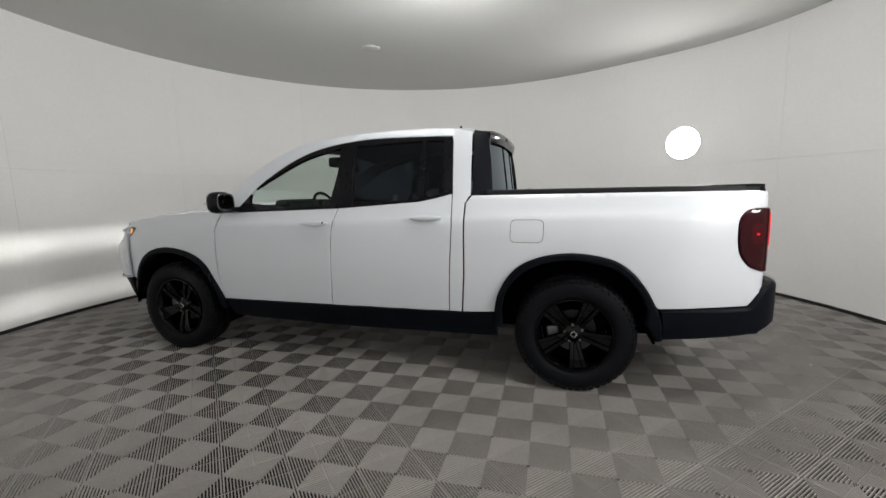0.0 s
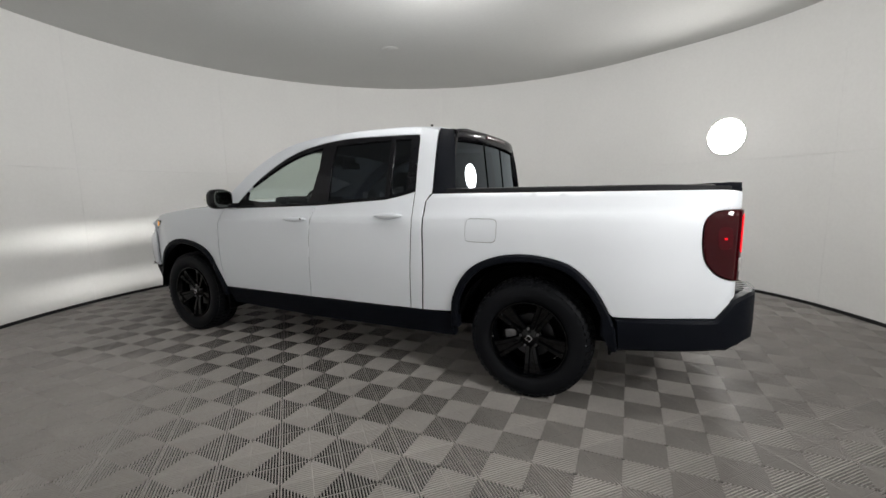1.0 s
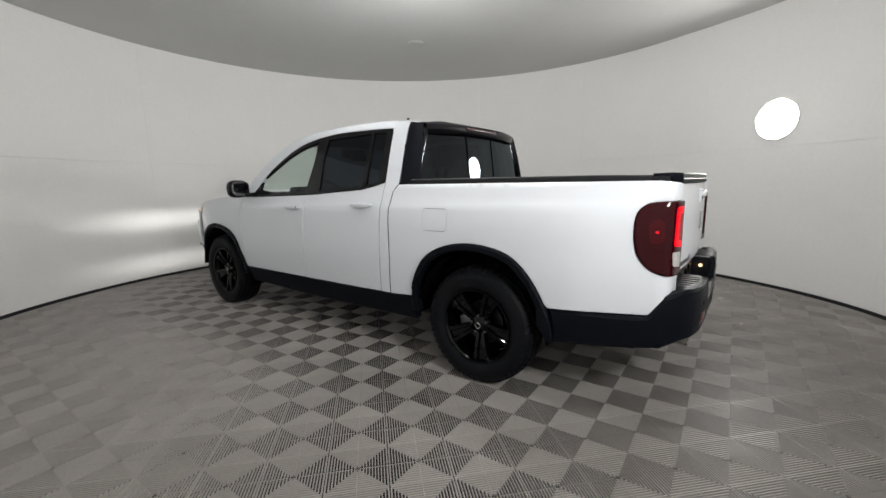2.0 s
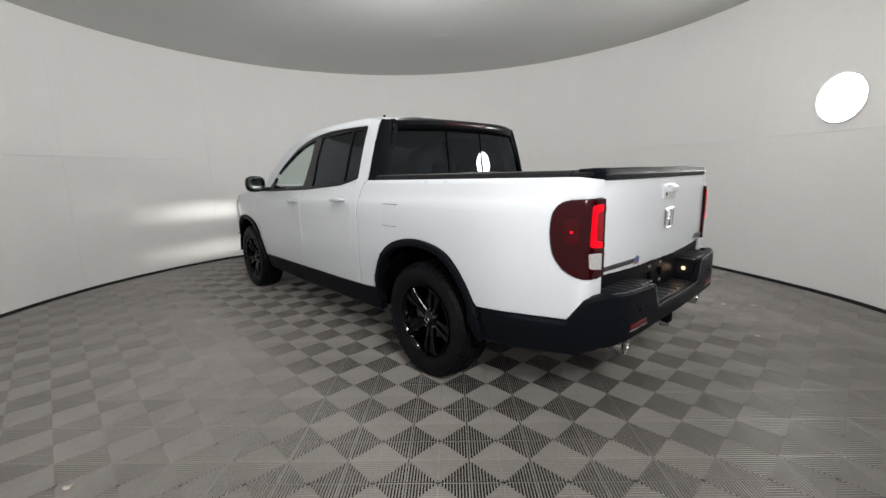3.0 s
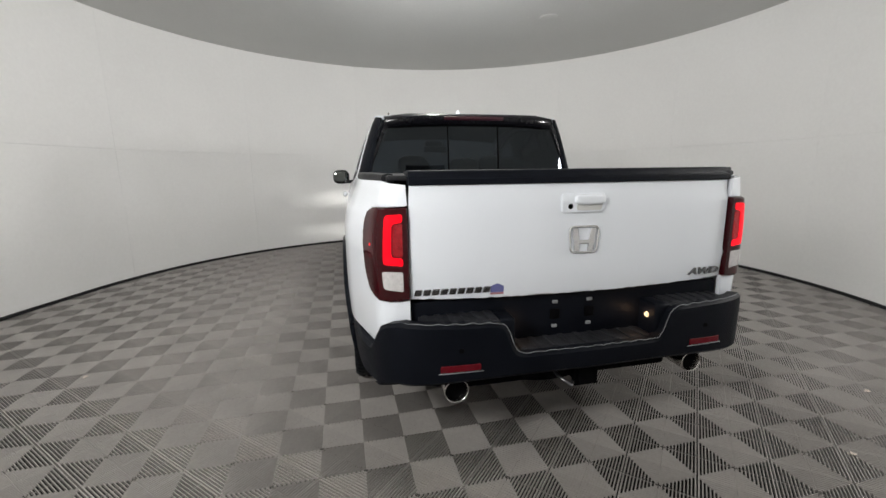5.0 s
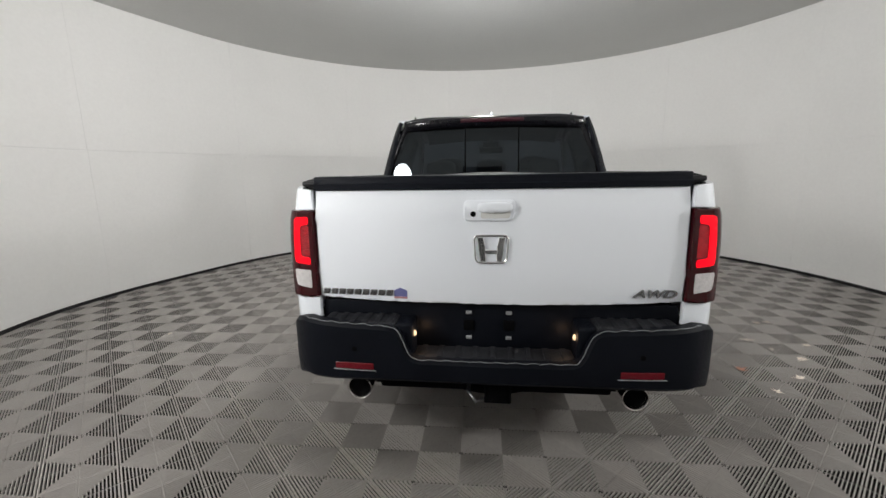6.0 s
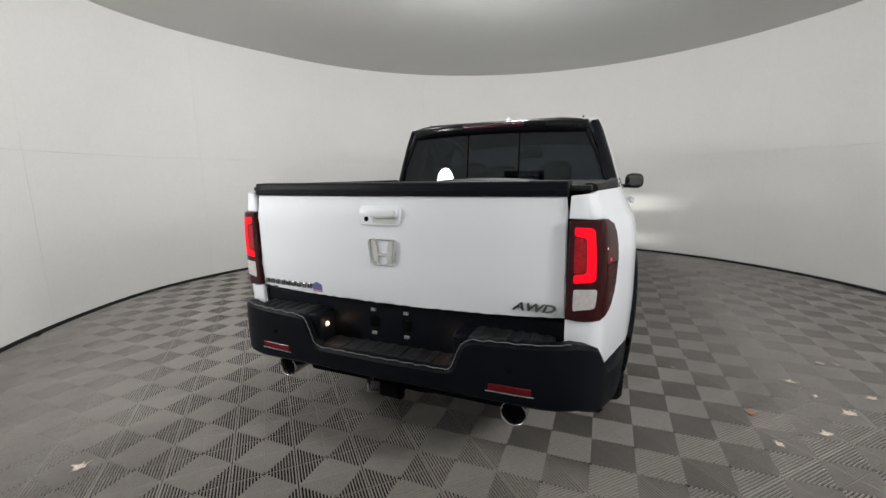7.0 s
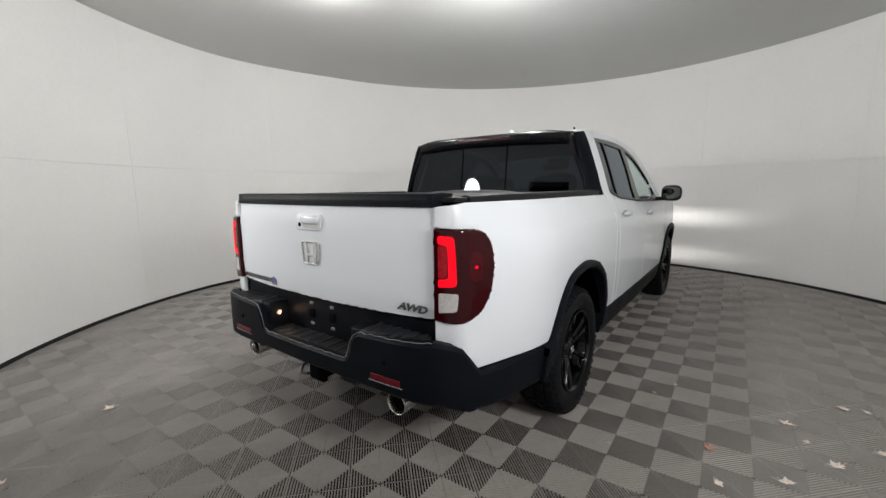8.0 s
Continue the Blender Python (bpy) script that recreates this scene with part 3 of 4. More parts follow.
    part("marker_bulb", sheet(rounded([(2.555, 1.024), (2.571, 1.024), (2.571, 1.013), (2.555, 1.013)], 0.005), mp, o, step=0.01, depth=0.002, roll=0.0005, lift=0.0134), GLOW_RED, lamp)
    # bed rail cap
    rail = []
    for x in [1.02 + 0.0595 * i for i in range(26)]:
        y = side_map(s)(min(x, 2.56), 1.264).y
        rail.append((x, y))
    bm = bmesh.new()
    rows = []
    for x, y in rail:
        drop = 0.005 * min(1, max(0, (x - 2.15) / 0.32)) ** 2
        rows.append([bm.verts.new((x, y - s * a, z - drop)) for a, z in ((0.014, 1.256), (0.013, 1.28), (0.019, 1.291), (0.04, 1.296), (0.06, 1.293), (0.065, 1.25))])
    for p, q in zip(rows, rows[1:]):
        for k in range(5):
            bm.faces.new((p[k], q[k], q[k + 1], p[k + 1]))
    bm.faces.new(rows[0])
    bm.faces.new(rows[-1][::-1])
    bmesh.ops.recalc_face_normals(bm, faces=bm.faces[:])
    part("bed_rail_cap", bm, TONNEAU, truck)


for s in (-1, 1):
    truck_side(s)

# roof, windscreen, bonnet
ROOF_EDGE = hermite([-1.13, -0.95, -0.81, -0.67, -0.48, -0.29, -0.11, 0.12, 0.34, 0.6, 0.9, 1.0], [1.20, 1.365, 1.475, 1.56, 1.645, 1.69, 1.715, 1.73, 1.737, 1.735, 1.712, 1.70])


CROWN = hermite([-1.15, -0.55, 0.1, 0.6, 0.96], [0.0, 0.05, 0.05, 0.035, 0.012])


def roof_map(x, k):
    z = ROOF_EDGE(x)
    y = Y_OF_Z(z)
    return Vector((x + (0 if x > -0.5 else -0.22 * (1 - k * k) * min(1, (-0.5 - x) / 0.6)), y * k, z + CROWN(x) * (1 - abs(k) ** 2.2)))


part("roof", sheet([(-0.46, -1), (0.915, -1), (0.915, 1), (-0.46, 1)], roof_map, 1, step=0.06, depth=0.03, roll=0.002), PAINT, truck)
wind = part("windscreen", sheet([(-1.1, -0.97), (-0.475, -0.985), (-0.475, 0.985), (-1.1, 0.97)], roof_map, 1, step=0.06, depth=0.005, roll=0.001, lift=-0.004), CLEAR, truck)
wind.visible_shadow = False
HOOD_Z = hermite([-2.5, -2.35, -2.2, -2.0, -1.6, -1.2, -1.0], [0.98, 1.05, 1.09, 1.12, 1.165, 1.19, 1.195])


def hood_map(x, k):
    xx = min(x, -1.14)
    y = side_y(max(x, -2.2), 1.16) - 0.01 - (0.0 if x > -2.2 else (-2.2 - x) * 0.7)
    return Vector((x, y * k, HOOD_Z(x) + 0.045 * (1 - abs(k) ** 2.5) - 0.02))


part("bonnet", sheet([(-2.34, -1), (-1.08, -1), (-1.2, -0.5), (-1.23, 0), (-1.2, 0.5), (-1.08, 1), (-2.34, 1)], hood_map, 1, step=0.07, depth=0.03), PAINT, truck)
part("cowl", sheet([(-1.24, -0.95), (-0.98, -0.95), (-0.98, 0.95), (-1.24, 0.95)], lambda x, k: Vector((x - 0.1 * (1 - k * k), 0.9 * k, 1.15)), 1, step=0.1), UNDER, truck)


def nose_map(a, z):
    """The front end, round from one side to the other."""
    t = radians(a)
    k = min(1, max(0, (z - 0.84) / 0.09))
    lean = 0.05 * k * k * (3 - 2 * k) + 1.5 * max(0, z - 0.88) + 0.2 * max(0, 0.74 - z) + 0.75 * max(0, 0.6 - z)
    c, n = max(0.0, math.cos(t)), abs(math.sin(t))
    x = -2.117 - (0.455 - lean) * c**0.7
    return Vector((x, math.copysign(min(side_y(max(x, -2.45), z) + 0.35 * (1 - k) * max(0, -2.13 - x), (side_y(-2.117, z) + 0.002) * n**0.9), a), z))


def nose(a, z):
    return nose_map(a * 60, z)


part("front_bumper", sheet([(-1.48, 0.595), (1.48, 0.595), (1.48, 0.985), (0.8, 1.04), (-0.8, 1.04), (-1.48, 0.985)], nose, 1, step=0.06, depth=0.02, roll=0.0005, lift=-0.0006), PAINT, truck)
part("front_lip", sheet([(-1.46, 0.36), (1.46, 0.36), (1.48, 0.605), (-1.48, 0.605)], nose, 1, step=0.06, depth=0.02, roll=0.002, lift=0.008), CLAD, truck)
part("grille", sheet([(-0.5, 0.66), (0.5, 0.66), (0.52, 0.97), (-0.52, 0.97)], nose, 1, step=0.06, depth=0.02, roll=0.002, lift=0.008), GLOSS, truck)
for s in (-1, 1):
    head = part("headlamp", sheet([(s * 0.62, 0.93), (s * 0.88, 0.925), (s * 0.95, 0.955), (s * 0.97, 1.0), (s * 0.9, 1.012), (s * 0.62, 1.005)], nose, 1, step=0.04, depth=0.02, roll=0.004, lift=0.004), HEAD, truck)

# cab back
def cab_back(y, z):
    return Vector((1.031 - 0.11 * (z - 1.28) + 0.055 * (1 - (y / 0.8) ** 2), y, z))


RW = [(-0.845, 1.262), (-0.745, 1.50), (-0.68, 1.655), (-0.63, 1.705), (-0.5, 1.722), (0.5, 1.722), (0.63, 1.705), (0.68, 1.655), (0.745, 1.50), (0.845, 1.262)]
RG = [(-0.80, 1.285), (-0.705, 1.51), (-0.65, 1.635), (-0.60, 1.658), (0.60, 1.658), (0.65, 1.635), (0.705, 1.51), (0.80, 1.285)]
part("rear_window_frame", sheet(RW, cab_back, 1, step=0.05, depth=0.09, roll=0.008, holes=[RG]), GLOSS, truck)
rg = part("rear_window", sheet(grow(RG, 0.004), cab_back, 1, step=0.06, depth=0.004, roll=0.0005, lift=-0.012), TINT, truck, "dark tinted sliding rear glass")
rg.visible_shadow = False
for y in (-0.2, 0.2):
    part("sliding_pane_bar", sheet([(y - 0.004, 1.285), (y + 0.004, 1.285), (y + 0.004, 1.665), (y - 0.004, 1.665)], cab_back, 1, step=0.05, depth=0.01, roll=0.001, lift=-0.006), UNDER, rg)
# spoiler lip with the high brake lamp
lip = bmesh.new()
rows = []
for i in range(33):
    y = 0.672 * math.sin(math.pi * (i / 32 - 0.5))
    k = 1 - abs(y / 0.672) ** 4
    zt = roof_map(0.95, y / 0.74).z - 0.012 * (1 - k)
    rows.append([lip.verts.new((x, y, z)) for x, z in ((0.90, zt + 0.006), (0.976 + 0.01 * k, zt + 0.006), (1.006 + 0.05 * k, zt - 0.004), (1.013 + 0.056 * k, zt - 0.022), (1.006 + 0.058 * k, zt - 0.052), (0.998 + 0.052 * k, zt - 0.085))])
for p, q in zip(rows, rows[1:]):
    for k in range(5):
        lip.faces.new((p[k], q[k], q[k + 1], p[k + 1]))
bmesh.ops.recalc_face_normals(lip, faces=lip.faces[:])
bmesh.ops.solidify(lip, geom=lip.faces[:], thickness=0.008)
spoiler = part("roof_spoiler", lip, GLOSS, truck)
part("high_brake_lamp", box(1.02, -0.235, 1.672, 1.073, 0.235, 1.699, 0.009), BRAKE, spoiler, "dark red brake lamp strip")
fin = blob(0, 0, 0, 0.07, 0.018, 0.036, 1.7, 20)
for v in fin.verts:
    v.co.x += 0.04 * max(0, v.co.z) / 0.05
fin.transform(Matrix.Translation((0.55, 0, 1.77)))
part("antenna_fin", fin, PAINT, truck)
for s in (-1, 1):
    part("roof_clip", box(0.785, s * 0.62 - 0.006, 1.738, 0.80, s * 0.62 + 0.006, 1.752, 0.002), UNDER, truck)

# cargo bed cover and box
part("tonneau_cover", box(1.06, -0.80, 1.262, 2.58, 0.80, 1.284, 0.008), TONNEAU, truck, "black vinyl bed cover")
part("underbody", join(box(-2.3, -0.62, 0.30, 2.45, 0.62, 0.6, 0.03), box(-1.05, -0.86, 0.33, 1.05, 0.86, 0.5, 0.03)), UNDER, truck)
part("cargo_box", box(1.06, -0.73, 0.6, 2.5, 0.73, 1.25, 0.02), UNDER, truck)

# tailgate
GATE_X = hermite([0.78, 0.9, 1.17, 1.19, 1.25], [2.658, 2.666, 2.666, 2.660, 2.657])


def gate_map(y, z):
    return Vector((GATE_X(z) - 0.032 * (y / 0.74) ** 2, y, z))


gate = part("tailgate", sheet([(-0.731, 0.80), (-0.4, 0.789), (0.0, 0.785), (0.4, 0.789), (0.731, 0.80), (0.728, 1.19), (0.722, 1.248), (-0.722, 1.248), (-0.728, 1.19)], gate_map, 1, step=0.05, depth=0.04, roll=0.005), PAINT, truck)
edge = bmesh.new()
rows = []
for i in range(25):
    y = -0.724 + 1.448 * i / 24
    x = gate_map(y, 1.25).x
    rows.append([edge.verts.new((x + dx, y, z)) for dx, z in ((-0.05, 1.246), (0.006, 1.246), (0.010, 1.25), (0.011, 1.268), (0.0085, 1.271), (0.007, 1.274), (0.005, 1.294), (0.0, 1.3), (-0.05, 1.302), (-0.12, 1.298))])
for p, q in zip(rows, rows[1:]):
    for k in range(9):
        edge.faces.new((p[k], q[k], q[k + 1], p[k + 1]))
edge.faces.new(rows[0])
edge.faces.new(rows[-1][::-1])
bmesh.ops.recalc_face_normals(edge, faces=edge.faces[:])
part("tailgate_spoiler", edge, CLAD, gate, "black plastic top edge")
part("gate_top", box(2.50, -0.725, 1.27, 2.635, 0.725, 1.300, 0.006), CLAD, gate)
hp = part("handle_plate", sheet(rounded([(-0.115, 1.125), (0.075, 1.125), (0.085, 1.205), (-0.115, 1.205)], 0.022), gate_map, 1, step=0.03, depth=0.012, roll=0.003, lift=0.009), PAINT, gate)
# grey patch laid on the plate, coloured like the shade of a recess
part("handle_recess_shade", sheet(rounded([(-0.05, 1.135), (0.06, 1.135), (0.066, 1.163), (-0.05, 1.163)], 0.01), gate_map, 1, step=0.03, depth=0.002, roll=0.0005, lift=0.0105), CEIL, hp)
part("handle_grip", blob(2.676, 0.005, 1.178, 0.016, 0.066, 0.021, 4.0, 24), PAINT, hp)
part("key_lock", lathe([(0, 0.002), (0.008, 0.003), (0.011, 0)], 16, Matrix.Translation((2.675, -0.078, 1.152)) @ Matrix.Rotation(radians(90), 4, "Y")), UNDER, hp)


def ring_sheet(loop, width, mp, **kw):
    return sheet(loop, mp, 1, holes=[inset(dense(loop, 0.01), width)], **kw)


def emblem(parent):
    """A chrome badge: a rounded ring with two flared uprights and a bridge."""
    cx = -0.009
    ring = rounded([(cx - 0.062, 0.957), (cx + 0.062, 0.957), (cx + 0.071, 1.072), (cx - 0.071, 1.072)], 0.026)
    e = part("badge_ring", ring_sheet(ring, 0.0075, gate_map, step=0.012, depth=0.008, roll=0.002, lift=0.009), CHROME, parent, "chrome badge ring")
    for sx in (-1, 1):
        part("badge_bar", sheet([(cx + sx * 0.020, 0.966), (cx + sx * 0.042, 0.966), (cx + sx * 0.054, 1.062), (cx + sx * 0.030, 1.062), (cx + sx * 0.022, 1.02)], gate_map, 1, step=0.012, depth=0.009, roll=0.002, lift=0.009), CHROME, e)
    part("badge_bridge", sheet([(cx - 0.0215, 0.996), (cx + 0.0215, 0.996), (cx + 0.023, 1.012), (cx - 0.023, 1.012)], gate_map, 1, step=0.012, depth=0.008, roll=0.002, lift=0.008), CHROME, e)


emblem(gate)
for i in range(9):
    y0 = -0.715 + i * 0.0345
    w = 0.027
    bar = [(y0, 0.815), (y0 + w, 0.815), (y0 + w + 0.006, 0.839), (y0 + 0.006, 0.839)]
    stroke = sheet(bar, gate_map, 1, step=0.015, depth=0.005, roll=0.0015, lift=0.005)
    part("badge_stroke", stroke, BADGE, gate)
part("sticker", sheet(rounded([(-0.405, 0.812), (-0.35, 0.812), (-0.35, 0.838), (-0.378, 0.85), (-0.405, 0.838)], 0.004), gate_map, 1, step=0.02, depth=0.002, roll=0.0003, lift=0.002), BLUE, gate, "blue and red shield sticker")
part("sticker_band", sheet([(-0.405, 0.803), (-0.35, 0.803), (-0.35, 0.811), (-0.405, 0.811)], gate_map, 1, step=0.02, depth=0.002, roll=0.0003, lift=0.002), RED, gate)


def letters(text, size, m, material, parent, name):
    cu = bpy.data.curves.new(name, "FONT")
    cu.body, cu.size, cu.extrude, cu.shear, cu.offset = text, size, 0.003, 0.3, 0.0012
    tmp = new(name, cu)
    me = bpy.data.meshes.new_from_object(tmp.evaluated_get(bpy.context.evaluated_depsgraph_get()))
    bpy.data.objects.remove(tmp)
    me.transform(m)
    me.materials.clear()
    me.materials.append(material)
    ob = new(name, me)
    ob.parent = parent
    return ob


letters("AWD", 0.05, Matrix.Translation((2.647, 0.54, 0.822)) @ Matrix(((0, 0, 1, 0), (1, 0, 0, 0), (0, 1, 0, 0), (0, 0, 0, 1))) @ Matrix.Diagonal((1.25, 0.85, 1, 1)), BADGE, gate, "letters_badge")

# rear bumper
BX = hermite([0.0, 0.6, 0.75, 0.85, 0.93, 1.0, 1.2, 1.6], [2.768, 2.752, 2.73, 2.688, 2.632, 2.57, 2.38, 1.98])
BY = hermite([0.0, 0.6, 0.75, 0.85, 0.93, 1.0, 1.2, 1.6], [0.0, 0.6, 0.728, 0.802, 0.852, 0.882, 0.932, 0.966])


def bump_map(u, z):
    a = abs(u)
    tuck = 0.10 * max(0, 0.5 - z) + 0.02 * max(0, z - 0.66)
    return Vector((BX(a) - tuck * (1 if a < 0.95 else 0.3), math.copysign(BY(a) - tuck * (1 if a > 0.7 else 0), u), z))


RISE = spline([(0.285, 0.583), (0.312, 0.59), (0.331, 0.618), (0.349, 0.667), (0.37, 0.703), (0.405, 0.719)], 3)
half = RISE + [(0.82, 0.733), (0.9, 0.718), (0.945, 0.698), (1.03, 0.592), (1.52, 0.571), (1.5, 0.38), (0.95, 0.435), (0.85, 0.47), (0.6, 0.48), (0.3, 0.485)]
outline = half + [(-u, z) for u, z in half[::-1]]
bumper = part("rear_bumper", sheet(outline, bump_map, 1, step=0.04, depth=0.05, roll=0.012), CLAD, truck, "black plastic step bumper")


def shelf(name, y0, y1, x0, z, ribs):
    """A bumper step with raised ribs."""
    st = part(name, box(x0, y0, z - 0.02, 2.73, y1, z, 0.006), STEP, bumper)
    for i in range(ribs):
        y = y0 + (y1 - y0) * (i + 0.5) / ribs
        part("step_rib", box(x0 + 0.03, y - 0.012, z - 0.002, 2.724, y + 0.012, z + 0.004, 0.002), STEP, bumper)


shelf("centre_step", -0.32, 0.32, 2.56, 0.584, 9)
for s in (-1, 1):
    lo, hi = sorted((s * 0.39, s * 0.70))
    shelf("corner_step", lo, hi, 2.58, 0.722, 6)
    part("step_side", box(2.575, s * 0.322, 0.56, 2.725, s * 0.39, 0.72, 0.012), CLAD, bumper)
    lamp = part("plate_lamp", lathe([(0.0, 0.008), (0.008, 0.007), (0.013, 0.0), (0.016, -0.004)], 20, Matrix.Translation((2.67, s * 0.322, 0.66)) @ Matrix.Rotation(radians(90 * s), 4, "X")), PLATE_GLOW, bumper, "small lit number-plate lamp")
    glow = bpy.data.lights.new("plate_lamp_light", "POINT")
    glow.energy, glow.shadow_soft_size, glow.color = 0.06, 0.012, (1.0, 0.62, 0.36)
    new("plate_lamp_light", glow).location = (2.662, s * 0.292, 0.662)
    part("bumper_reflector", sheet(rounded([(s * 0.47, 0.535), (s * 0.64, 0.535), (s * 0.64, 0.562), (s * 0.47, 0.562)], 0.004), bump_map, 1, step=0.03, depth=0.008, roll=0.001, lift=0.003), LENS_RED, bumper, "red reflector strip")
    part("parking_sensor", lathe([(0, 0.003), (0.009, 0.003), (0.011, 0)], 16, Matrix.Translation(bump_map(s * 0.55, 0.62)) @ Matrix.Rotation(radians(90), 4, "Y")), UNDER, bumper)

def worn_edge(pts, r=0.0014):
    """A thin uneven pale line where boots have rubbed the step's edge."""
    line = []
    for p, q in zip(pts, pts[1:]):
        n = max(2, int((Vector(q) - Vector(p)).length / 0.012))
        line += [Vector(p).lerp(Vector(q), i / n) for i in range(n)]
    line.append(Vector(pts[-1]))
    rng = random.Random(len(line))
    line = [v + Vector((rng.uniform(-0.003, 0.001), 0, rng.uniform(-0.0018, 0.0018) + 0.002 * math.sin(v.y * 95))) for v in line]
    return tube(line, r, 6)


def edge_point(u, z):
    v = bump_map(u, z)
    return (v.x - 0.002, v.y, v.z + 0.001)


crest = [(0.8, 0.733), (0.7, 0.729), (0.6, 0.726), (0.5, 0.723)] + RISE[::-1]
part("worn_edge", worn_edge([edge_point(u, z + 0.001) for u, z in crest] + [edge_point(u * 0.05, 0.585) for u in range(5, -6, -1)] + [edge_point(-u, z + 0.001) for u, z in crest[::-1]]), WORN, bumper, "pale scuffed step edge")
for s in (-1, 1):
    part("reflector_edge", tube([bump_map(s * u, 0.531) + Vector((0.002, 0, 0)) for u in (0.46, 0.52, 0.58, 0.65)], 0.0018, 6), WORN, bumper)
part("plate_panel", box(2.598, -0.725, 0.56, 2.616, 0.725, 0.781, 0.004), CLAD, bumper)
for y in (-0.1, 0.065):
    for z in (0.737, 0.628):
        part("plate_screw", box(2.614, y - 0.012, z - 0.007, 2.622, y + 0.012, z + 0.007, 0.002), WORN, bumper)
    part("plate_bracket", box(2.612, y - 0.022, 0.66, 2.626, y + 0.022, 0.705, 0.006), UNDER, bumper)
part("hitch_receiver", join(box(2.52, -0.02, 0.385, 2.71, 0.06, 0.465, 0.006), box(2.67, -0.035, 0.375, 2.70, 0.075, 0.475, 0.006)), UNDER, truck)
part("hitch_hook", tube([(2.6, -0.1, 0.43), (2.69, -0.1, 0.42), (2.73, -0.07, 0.40), (2.69, -0.04, 0.39)], 0.008), STEEL, truck)
for s in (-1, 1):
    m = Matrix.Translation((2.70, s * 0.56, 0.42)) @ Matrix.Rotation(radians(90), 4, "Y")
    part("exhaust_tip", lathe([(0.0, -0.16), (0.036, -0.16), (0.041, -0.05), (0.046, -0.008), (0.0495, 0.0), (0.052, -0.006), (0.05, -0.06), (0.048, -0.22), (0.0, -0.22)], 40, m), TIP, truck, "dulled chrome exhaust tip")
    part("exhaust_bore", lathe([(0, -0.03), (0.0435, -0.03)], 32, m), UNDER, truck)

# black shapes added under the tail to block light from the floor there
part("tail_blocker_disc", lathe([(0.0, 0.0), (0.2, 0.0), (0.22, -0.03), (0.34, -0.045), (0.365, 0.02), (0.36, 0.14), (0.3, 0.18), (0.0, 0.18)], 40, Matrix.Translation((2.08, 0.0, 0.3))), UNDER, truck)
part("tail_blocker_drum", blob(2.36, 0.0, 0.40, 0.11, 0.5, 0.1, 3.0, 24), UNDER, truck)
part("tail_blocker_beam", box(2.5, -0.5, 0.37, 2.6, 0.5, 0.53, 0.02), UNDER, truck)

